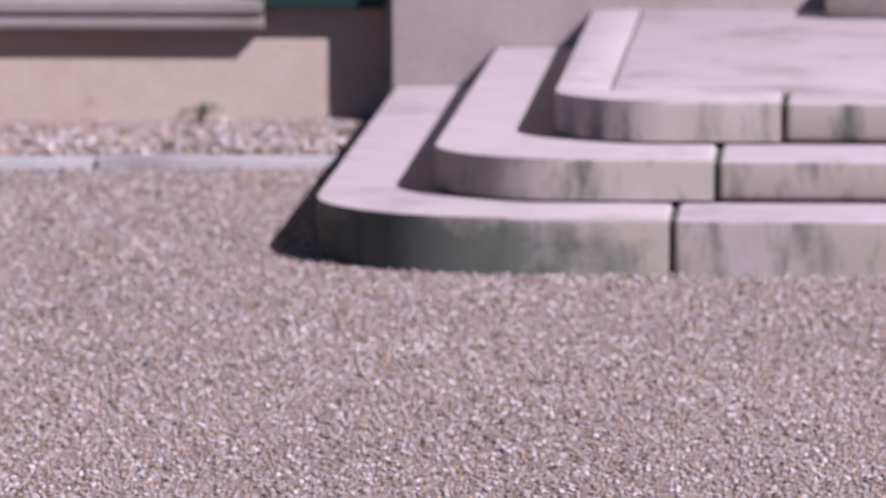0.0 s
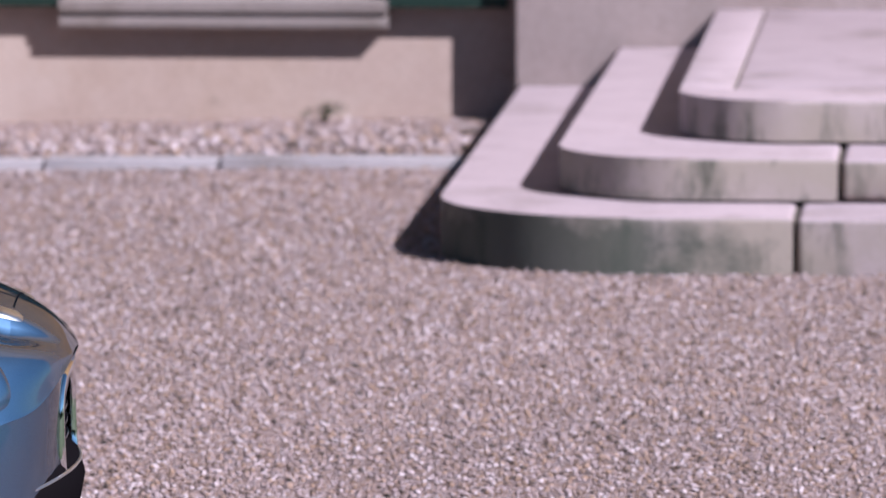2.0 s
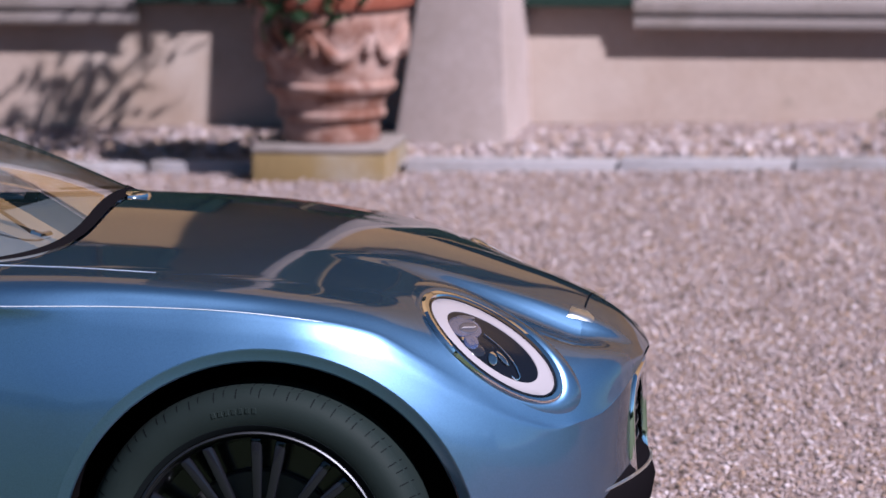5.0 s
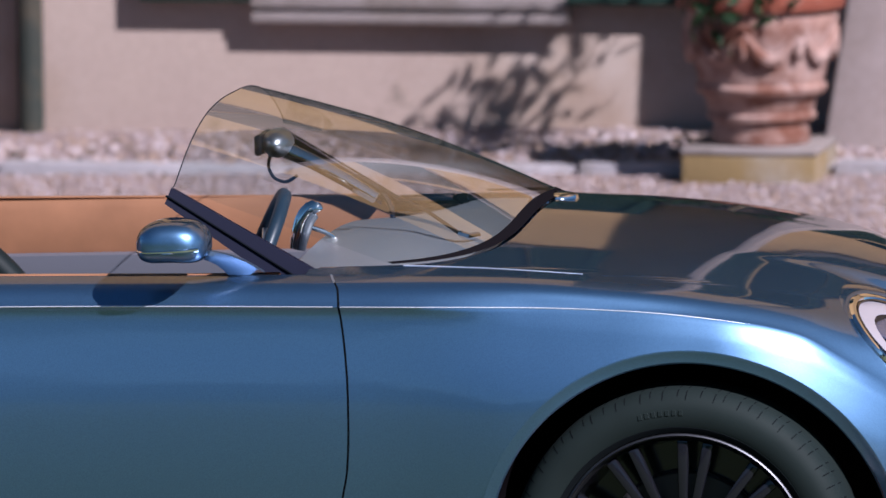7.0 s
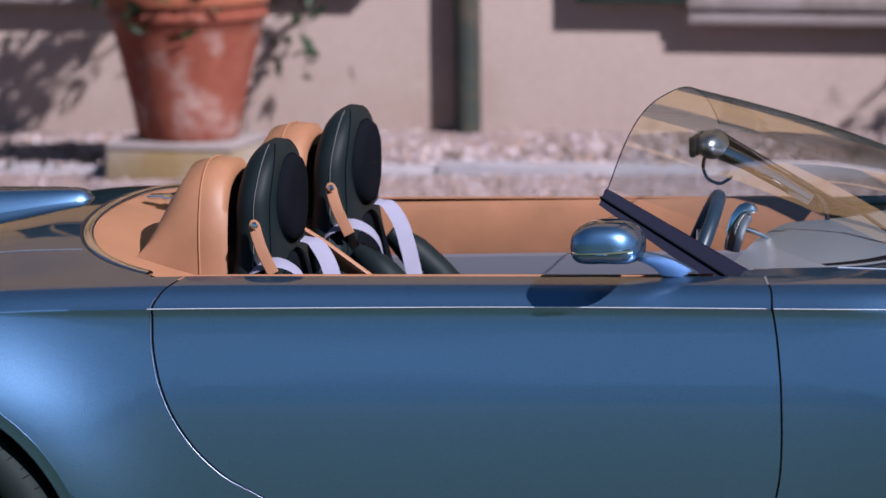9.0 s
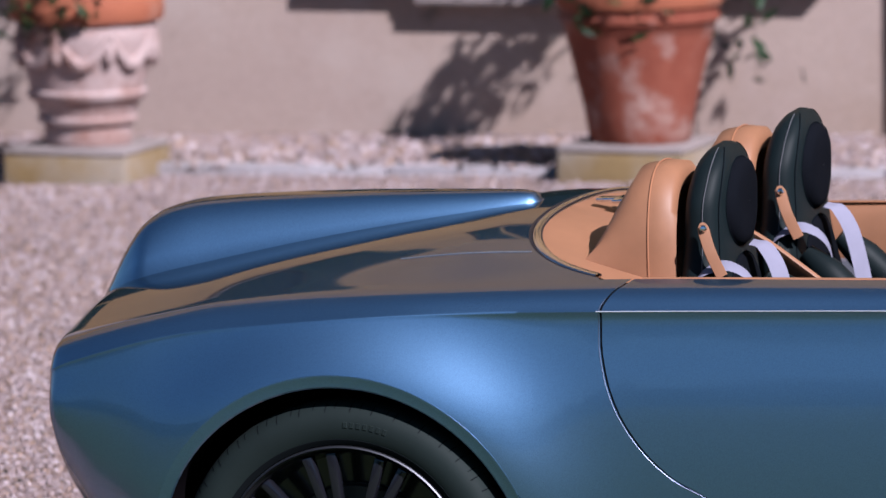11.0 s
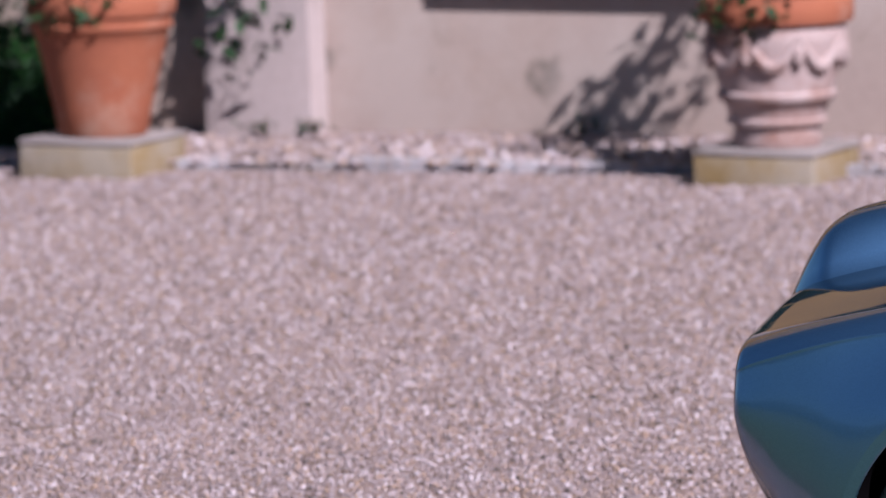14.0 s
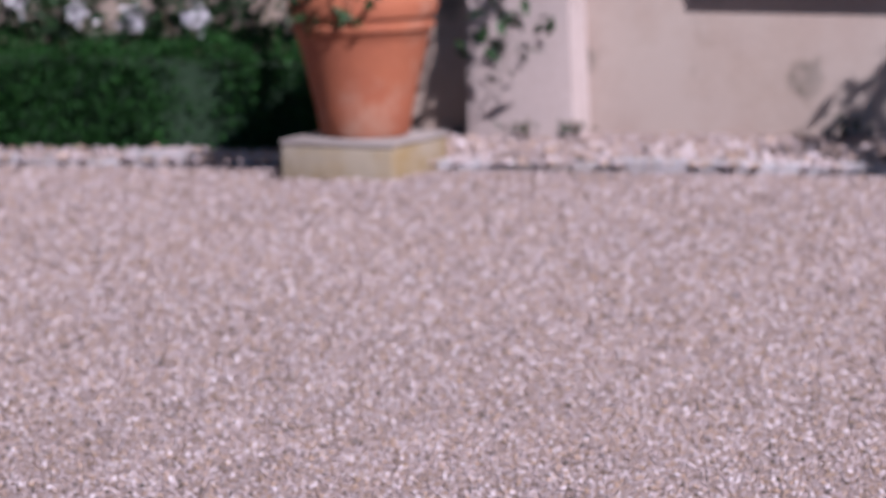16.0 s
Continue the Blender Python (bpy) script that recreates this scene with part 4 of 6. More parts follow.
for sgn in (1, -1):
    lamp = lamp_ring("headlamp", [(1.03, -0.004), (1.02, 0.006), (0.985, 0.010), (0.93, 0.009), (0.905, 0.002)], chrome, car, "oval headlamp with a chrome ring", sgn)
    bm = bmesh.new()
    rows = []
    for k, out in ((1.012, 0.003), (1.05, 0.010), (1.14, 0.0105), (1.24, 0.0085), (1.34, 0.0045), (1.46, -0.004)):
        row = []
        for i in range(64):
            a = 2 * math.pi * i / 64
            w = max(0.0, 0.5 + 0.5 * math.cos(a - radians(72))) ** 0.8
            row.append(lamp_point(1.0 + (k - 1.0) * (0.20 + 0.75 * w), a, out * w - 0.0035 * (1 - w)))
        rows.append(row + row[:1])
    grid(bm, rows)
    bmesh.ops.remove_doubles(bm, verts=bm.verts, dist=1e-5)
    if sgn < 0:
        bmesh.ops.scale(bm, vec=(1, -1, 1), verts=bm.verts)
    part("lamp_pod", bm, paint, lamp, "raised blue rim round the lamp", angle=60)
    lamp_ring("ring_gap", [(0.912, 0.004), (0.906, 0.0075), (0.892, 0.0075), (0.886, 0.003)], gloss_black, lamp, "dark gap inside the chrome ring", sgn)
    lamp_ring("light_ring", [(0.905, 0.002), (0.89, 0.005), (0.78, 0.007), (0.66, 0.005), (0.645, 0.000)], white_lens, lamp, "broad white daytime light ring", sgn)
    lamp_ring("lamp_bowl", [(0.68, 0.004), (0.60, 0.003), (0.42, 0.003), (0.15, 0.003), (0.01, 0.003)], bowl_black, lamp, "dark inner bowl of the lamp", sgn)
    for nm, e1, e2, ra, rb, turn, high, mt, lab in (
            ("housing", -0.066, -0.001, 0.036, 0.021, 20, 0.006, lens_blue, "lavender-blue inner housing"),
            ("badge_plate", -0.060, 0.003, 0.022, 0.012, 37, 0.010, lens_grey, "small oval bright badge plate"),
            ("projector", -0.042, -0.017, 0.017, 0.015, 0, 0.012, lens_blue, "bluish projector lens"),
            ("projector_neck", -0.022, -0.024, 0.016, 0.012, 15, 0.006, lens_dark, "dark projector neck"),
            ("reflector", 0.012, -0.019, 0.014, 0.010, -50, 0.007, lens_bright, "bright faceted reflector"),
            ("reflector", 0.028, -0.007, 0.019, 0.005, -14, 0.006, lens_bright, "bright faceted reflector"),
            ("stud", -0.058, -0.022, 0.005, 0.005, 0, 0.007, lens_bright, "small bright screw"),
            ("bracket", -0.074, 0.018, 0.019, 0.004, 30, 0.006, lens_grey, "pale metal bracket")):
        bm = bmesh.new()
        ca, sa = math.cos(radians(turn)), math.sin(radians(turn))
        rows = []
        for k, h in ((1.0, -0.003), (0.96, high * 0.55), (0.82, high * 0.85), (0.55, high), (0.25, high * 0.92), (0.02, high * 0.85)):
            row = []
            for i in range(25):
                a = 2 * math.pi * i / 24
                u, w = ra * k * math.cos(a), rb * k * math.sin(a)
                row.append(on_nose(LC + E1 * (e1 + u * ca - w * sa) + E2 * (e2 + u * sa + w * ca), 0.003)[0] - LAMP_WAY * h)
            row[-1] = row[0]
            rows.append(row)
        grid(bm, rows)
        bmesh.ops.remove_doubles(bm, verts=bm.verts, dist=1e-5)
        if sgn < 0:
            bmesh.ops.scale(bm, vec=(1, -1, 1), verts=bm.verts)
        plate = part(nm, bm, mt, lamp, lab, angle=28 if nm == "reflector" else 50)
        if nm == "badge_plate":
            for t in (-0.0105, -0.0035, 0.0035, 0.0105):
                bm = bmesh.new()
                pts = [on_nose(LC + E1 * (e1 + t * ca + d * 0.6) + E2 * (e2 + t * sa + d * 0.8), 0.004)[0] - LAMP_WAY * (high + 0.0005) for d in (-0.004, 0.004)]
                tube(bm, [(p.x, p.y * sgn, p.z) for p in pts], 0.0013, 6)
                part("bar", bm, white_lens, plate, "small pale bar on the badge")
    bm = bmesh.new()
    arc = smooth_path([LC + E1 * u + E2 * w for u, w in ((-0.027, 0.010), (0.000, 0.009), (0.030, 0.004), (0.060, -0.006), (0.076, -0.017), (0.074, -0.026), (0.062, -0.026))], 30)
    arc = [on_nose(p, 0.004)[0] - LAMP_WAY * 0.003 for p in arc]
    tube(bm, [(p.x, p.y * sgn, p.z) for p in arc], 0.0014, 6)
    part("chrome_arc", bm, chrome, lamp, "thin chrome arc in the bowl")
    bm = bmesh.new()
    rows = []
    for i in range(9):
        u = i / 8
        lo = Vector((1.812 + 0.055 * u, -0.42, 0.741 - 0.014 * u))
        hi = Vector((1.826 + 0.045 * u, -0.42, 0.762 - 0.014 * u - 0.010 * max(0.0, u - 0.75) / 0.25))
        row = []
        for j in range(7):
            q = on_nose(lo.lerp(hi, j / 6), 0.0)[0]
            edge = 0.0004 if i in (0, 8) or j in (0, 6) else 0.0028
            row.append(q + Vector((0.5, -0.5, 0.7)) * edge)
        rows.append(row)
    grid(bm, rows)
    if sgn < 0:
        bmesh.ops.scale(bm, vec=(1, -1, 1), verts=bm.verts)
    part("bonnet_marker", bm, brushed, car, "small bright metal marker at the bonnet corner")

grille = new("grille")
grille.parent = car
bm = bmesh.new()
out = [(0.165 * math.copysign(abs(math.cos(a)) ** 0.5, math.cos(a)), 0.465 + 0.122 * math.copysign(abs(math.sin(a)) ** 0.6, math.sin(a))) for a in [2 * math.pi * i / 64 for i in range(64)]]
tube(bm, [(1.912 - 0.45 * y ** 2, y, z) for y, z in out], 0.0115, 12, closed=True)
part("grille_frame", bm, chrome, grille, "chrome grille surround")
bm = bmesh.new()
tube(bm, [(1.900 - 0.45 * y ** 2, y, 0.548) for y in [-0.16 + 0.32 * i / 16 for i in range(17)]], 0.006, 8)
part("grille_crossbar", bm, gloss_black, grille, "black crossbar in the grille")
bm = bmesh.new()
grid(bm, [[(1.898 - 0.45 * y * y, y, z) for y in [-0.155 + 0.31 * i / 12 for i in range(13)]] for z in (0.37, 0.58)])
part("grille_back", bm, liner, grille, "black grille opening")
for z in (0.41, 0.44, 0.47, 0.50, 0.53, 0.56):
    bm = bmesh.new()
    tube(bm, [(1.899 - 0.45 * y * y, y, z) for y in [-0.155 + 0.31 * i / 16 for i in range(17)]], 0.004, 8, flat=0.7)
    part("grille_bar", bm, gloss_black, grille, "gloss black grille bar")
bm = bmesh.new()
rows = []
for i in range(25):
    y = -0.52 + 1.04 * i / 24
    x = 1.934 - 0.46 * y * y - 0.18 * abs(y / 0.72) ** 4
    rise = 0.040 * (1 - abs(y / 0.52) ** 2.5)
    rows.append([(x - 0.10, y, 0.388 + rise), (x - 0.035, y, 0.386 + rise), (x - 0.012, y, 0.370 + 0.8 * rise), (x, y, 0.340 + 0.4 * rise), (x - 0.010, y, 0.310), (x - 0.04, y, 0.298), (x - 0.12, y, 0.290)])
grid(bm, rows)
part("lower_lip", bm, liner, car, "black lower front lip")
bm = bmesh.new()
tube(bm, [(1.926 - 0.46 * y * y - 0.18 * abs(y / 0.72) ** 4, y, 0.362 + 0.030 * (1 - abs(y / 0.52) ** 2.5)) for y in [-0.50 + 1.0 * i / 24 for i in range(25)]], 0.0035, 8)
part("lip_strip", bm, brushed, car, "bright strip on the front lip")

# ---- windscreen: a wrap-round frameless screen ----
screen = new("windscreen")
screen.parent = car


def screen_point(u, s):
    """u across from the near pillar (-1) to the far one (1); s from the base (0) to the free rear edge (1)."""
    k = abs(u)
    y0 = 0.660 * math.sin(u * math.pi / 2)
    b = Vector((screen_base(y0), y0, 0))
    b.z = surf_top(b.x, abs(y0)) + 0.002
    y1 = 0.635 * math.sin(u * math.pi / 2)
    e = Vector((0.208 - 0.008 * k ** 2, y1, 1.186 - 0.126 * (abs(y1) / 0.635) ** 2.7))
    p = b.lerp(e, s)
    bulge = math.sin(math.pi * s)
    p += Vector((0.010, 0, 0.024 * (1 - k ** 2))) * bulge
    p.y += 0.020 * bulge * (1 if u > 0 else -1) * k ** 2
    return p


def surf_top(x, y):
    lo, hi = 0.70, 1.0
    for _ in range(24):
        m = (lo + hi) / 2
        lo, hi = (m, hi) if -surf(x, m).y > y else (lo, m)
    return surf(x, hi).z


bm = bmesh.new()
rows = [[screen_point(-1 + 2 * i / 80, j / 30) for i in range(81)] for j in range(31)]
vs = grid(bm, rows)
pane = part("pane", bm, glass, screen, "clear curved frameless glass", angle=80)
pane.visible_shadow = False
bm = bmesh.new()
tube(bm, [screen_point(-1 + 2 * i / 80, 1.0) for i in range(81)], 0.0013, 6)
part("edge", bm, dark_trim, screen, "thin dark edge of the glass")
bm = bmesh.new()
rows = [[screen_point(-1 + 2 * i / 80, f * (0.026 + 0.010 * (1 - abs(-1 + i / 40) ** 1.5))) + Vector((0.001, 0, 0.0020)) for i in range(81)] for f in (0.0, 0.25, 0.5, 0.75, 1.0)]
grid(bm, rows)
part("base_band", bm, liner, screen, "black printed band along the base", angle=80)
for sgn in (1, -1):
    bm = bmesh.new()
    rows = []
    for i in range(21):
        s = i / 20
        a = Vector((0.199 + 0.0 * s, -0.655, 1.060)).lerp(Vector((0.500, -0.668, 0.884)), s)
        a2 = Vector((0.188, -0.672, 1.030)).lerp(Vector((0.400, -0.690, 0.880)), s)
        a = a if sgn > 0 else a.lerp(a2, 0.6)
        rows.append([(a.x, sgn * (a.y + 0.014), a.z), (a.x, sgn * a.y, a.z), (a2.x, sgn * a2.y, a2.z), (a2.x, sgn * (a2.y + 0.03), a2.z - 0.004)])
    grid(bm, rows)
    part("pillar", bm, navy_frame, screen, "dark navy screen pillar", smooth=False)
    bm = bmesh.new()
    tube(bm, [Vector((0.190, sgn * -0.667, 1.046)).lerp(Vector((0.448, sgn * -0.684, 0.882)), i / 8) for i in range(9)], 0.0022, 6)
    part("pillar_groove", bm, seam_dark, screen, "black groove in the pillar")

# ---- door mirrors ----
arm_metal = mat("arm_metal", (0.17, 0.22, 0.31), 0.45, 1.0)
for sgn in (1,):
    mirror = new("door_mirror")
    mirror.parent = car
    mirror.matrix_basis = pose(-0.014, 0.075, -0.009)
    bm = bmesh.new()
    rows = []
    for i in range(33):
        s = 0.5 - 0.5 * math.cos(math.pi * i / 32)
        x = 0.178 + 0.140 * s
        full = max(0.0, 1 - abs(2 * s - 1) ** 3.4) ** 0.42
        h = 0.004 + 0.038 * full
        w = 0.012 + 0.078 * full
        cz = 0.977 + 0.008 * math.sin(math.pi * s) - 0.002 * s
        row = []
        for j in range(29):
            a = 2 * math.pi * j / 28
            c, d = math.cos(a), math.sin(a)
            row.append((x, sgn * (-0.90 + w * math.copysign(abs(c) ** 0.7, c)), cz + h * math.copysign(abs(d) ** 0.7, d)))
        rows.append(row)
    vs = grid(bm, rows)
    bm.faces.new(vs[0][:-1])
    bm.faces.new(vs[-1][:-1][::-1])
    bmesh.ops.remove_doubles(bm, verts=bm.verts, dist=1e-5)
    part("shell", bm, paint, mirror, "blue mirror shell", angle=60)
    bm = bmesh.new()
    rows = []
    for i in range(21):
        s = 0.03 + 0.90 * i / 20
        x = 0.178 + 0.140 * s
        w = 0.012 + 0.078 * max(0.0, 1 - abs(2 * s - 1) ** 3.4) ** 0.42
        z, k = 0.968 + 0.004 * s, 0.0035 + 0.003 * s
        rows.append([(x, sgn * (-0.90 - w * 0.96), z - k), (x, sgn * (-0.90 - w - 0.003), z - 0.3 * k), (x, sgn * (-0.90 - w - 0.003), z + 0.3 * k), (x, sgn * (-0.90 - w * 0.96), z + k)])
    grid(bm, rows)
    part("trim_strip", bm, chrome, mirror, "fine chrome strip round the shell")
    bm = bmesh.new()
    rows = []
    for i in range(13):
        s = i / 12
        top = Vector((0.270, -0.905, 0.968)).lerp(Vector((0.404, -0.775, 0.900)), s) + Vector((0.010, 0, 0.010)) * math.sin(math.pi * s)
        low = Vector((0.262, -0.900, 0.952)).lerp(Vector((0.340, -0.790, 0.890)), s) + Vector((0.012, 0, 0.010)) * math.sin(math.pi * s)
        mid = top.lerp(low, 0.5) + Vector((0, -0.010, 0.002))
        back = Vector((0, 0.022, 0.0))
        rows.append([(p.x, sgn * p.y, p.z) for p in (top + back, top, mid, low, low + back, top + back)])
    grid(bm, rows)
    part("arm", bm, arm_metal, mirror, "broad polished blue-grey mirror arm", angle=50)
    bm = bmesh.new()
    box(bm, 0.1765, 0.182, sgn * -0.90 - 0.012, sgn * -0.90 + 0.012, 0.972, 0.982, 0.002)
    part("mirror_glass", bm, chrome, mirror, "mirror glass")

# ---- cockpit ----
def sheet(name, rows, material, parent, label="", angle=40):
    bm = bmesh.new()
    grid(bm, rows)
    return part(name, bm, material, parent, label, angle=angle)


sheet("cockpit_floor", [[(x, y, 0.32) for y in (-0.70, 0.70)] for x in (-1.0, 0.9)], black_suede, car, "black carpeted floor")
sheet("bulkhead", [[(-0.86, y, z) for y in (-0.69, 0.69)] for z in (0.32, 0.90)], black_suede, car, "black rear bulkhead")
for sgn in (1, -1):
    inner = sheet("door_panel", [[(x, sgn * -yy, z) for yy, z in ((0.716, 0.896), (0.700, 0.893), (0.690, 0.875), (0.688, 0.79), (0.690, 0.782))] for x in [-0.70 + 1.12 * i / 20 for i in range(21)]], tan_leather, car, "stitched tan leather door panel")
    sheet("door_panel_trim", [[(x, sgn * -yy, z) for yy, z in ((0.690, 0.782), (0.668, 0.778), (0.664, 0.730), (0.690, 0.32))] for x in (-0.70, 0.42)], mat("grey_door_trim", (0.125, 0.125, 0.150), 0.5, 0.3), inner, "pale grey lower door trim")

# leather tonneau with two padded hoops
bm = bmesh.new()
rows = []
for i in range(25):
    s = i / 24
    row = []
    for j in range(41):
        y = -0.70 + 1.40 * j / 40
        x0 = deck_front(y) + 0.022
        x = x0 * (1 - s) + (-0.60) * s
        z = surf_top(deck_front(y), abs(y)) - 0.006 - 0.085 * s ** 1.4 - 0.010 * math.sin(math.pi * s)
        row.append((x, y, z))
    rows.append(row)
grid(bm, rows)
tonneau = part("tonneau", bm, tan_leather, car, "smooth tan leather tonneau behind the seats", angle=60)


def rim_line(inward, up):
    """The edge of the cockpit behind the seats, from side to side, moved inwards and up."""
    ring = [(deck_front(y), y) for y in [-0.700 * math.cos(math.pi * i / 100) for i in range(101)]]
    out = []
    for i, (x, y) in enumerate(ring):
        a, b = ring[max(0, i - 2)], ring[min(len(ring) - 1, i + 2)]
        d = Vector((b[0] - a[0], b[1] - a[1], 0)).normalized()
        n = Vector((d.y, -d.x, 0))
        z = surf_top(x, abs(y))
        out.append(Vector((x, y, z + up)) + n * inward)
    return out


bm = bmesh.new()
tube(bm, rim_line(0.002, -0.0035), 0.0045, 8)
part("gasket", bm, dark_trim, tonneau, "black rubber gasket")
bm = bmesh.new()
grid(bm, [rim_line(d, u) for d, u in ((0.006, -0.006), (0.0065, -0.001), (0.010, 0.0012), (0.021, 0.0040), (0.0245, 0.0025), (0.025, -0.008))])
part("rim_band", bm, mat("band_metal", (0.72, 0.70, 0.70), 0.22, 1.0), tonneau, "broad polished metal band round the tonneau", angle=70)
bm = bmesh.new()
tube(bm, rim_line(0.0255, -0.001), 0.002, 6)
part("rim_gap", bm, dark_trim, tonneau, "thin dark gap inside the band")
for sgn in (1, -1):
    hoop = new("head_hoop")
    hoop.parent = car
    hoop.matrix_basis = pose(0.022, 0, 0)
    yc = sgn * -0.35
    # an upright arch, swept back to a tail on the tonneau
    bm = bmesh.new()
    rows = []
    for i in range(37):
        a = math.pi * i / 36
        c, d = math.cos(a), math.sin(a)
        ax = 0.165 * math.copysign(abs(c) ** 0.75, c)
        hz = 0.220 * abs(d) ** 0.7
        tail = 0.120 * (1 - 0.50 * d)
        z0 = 0.872
        rows.append([(-0.715, yc + ax * 0.82, z0 + hz * 0.80), (-0.660, yc + ax * 0.845, z0 + hz * 0.825), (-0.641, yc + ax * 0.87, z0 + hz * 0.855), (-0.634, yc + ax * 0.93, z0 + hz * 0.94), (-0.648, yc + ax * 0.99, z0 + hz * 1.045), (-0.680, yc + ax * 1.0, z0 + hz * 1.06), (-0.725 - 0.010 * (1 - d), yc + ax * 1.0, z0 + hz * 1.03), (-0.725 - tail * 0.55, yc + ax * 1.0, z0 + hz * 0.78), (-0.725 - tail * 0.95, yc + ax * 1.02, z0 + hz * 0.40 + 0.01), (-0.74 - tail, yc + ax * 1.04, z0 + hz * 0.12 + 0.008)])
    grid(bm, rows)
    part("cover", bm, tan_leather, hoop, "tan leather cover of the hoop", angle=70)
    bm = bmesh.new()
    rows = []
    for i in range(37):
        a = math.pi * i / 36
        c, d = math.cos(a), math.sin(a)
        ax, hz = 0.165 * math.copysign(abs(c) ** 0.75, c), 0.220 * abs(d) ** 0.7
        rows.append([(-0.713, yc + ax * 0.83, 0.872 + hz * 0.81), (-0.716, yc + ax * 0.4, 0.872 + hz * 0.4), (-0.72, yc, 0.872)])
    grid(bm, rows)
    part("lining", bm, tan_leather, hoop, "tan inner panel of the hoop")
    bm = bmesh.new()
    pts = []
    for i in range(37):
        a = math.pi * i / 36
        c, d = math.cos(a), math.sin(a)
        pts.append((-0.690, yc + 0.166 * math.copysign(abs(c) ** 0.75, c), 0.872 + 0.220 * abs(d) ** 0.7 * 1.062))
    tube(bm, pts, 0.0018, 6)
    part("seam", bm, mat("hoop_seam", (0.26, 0.11, 0.05), 0.8), hoop)


pale_stitch = mat("pale_stitch", (0.075, 0.075, 0.08), 0.8, Specular_IOR_Level=0.1)


def ribbon(name, pts, way, width, thick, material, parent, label, round_end=False):
    """A flat strap along points, its width lying along way, with softened edges."""
    bm = bmesh.new()
    line = smooth_path(pts)
    rows = []
    for i, p in enumerate(line):
        d = (line[min(i + 1, len(line) - 1)] - line[max(i - 1, 0)]).normalized()
        w = (way - d * way.dot(d)).normalized()
        n = d.cross(w)
        k = width / 2
        if round_end and i < 4:
            k *= math.sqrt(max(0.12, 1 - (1 - i / 4) ** 2))
        rows.append([p + w * k * c + n * thick * e for c, e in ((-1, 0), (-0.9, 0.5), (0, 0.7), (0.9, 0.5), (1, 0), (0.9, -0.5), (-0.9, -0.5), (-1, 0))])
    grid(bm, rows)
    return part(name, bm, material, parent, label, angle=50)


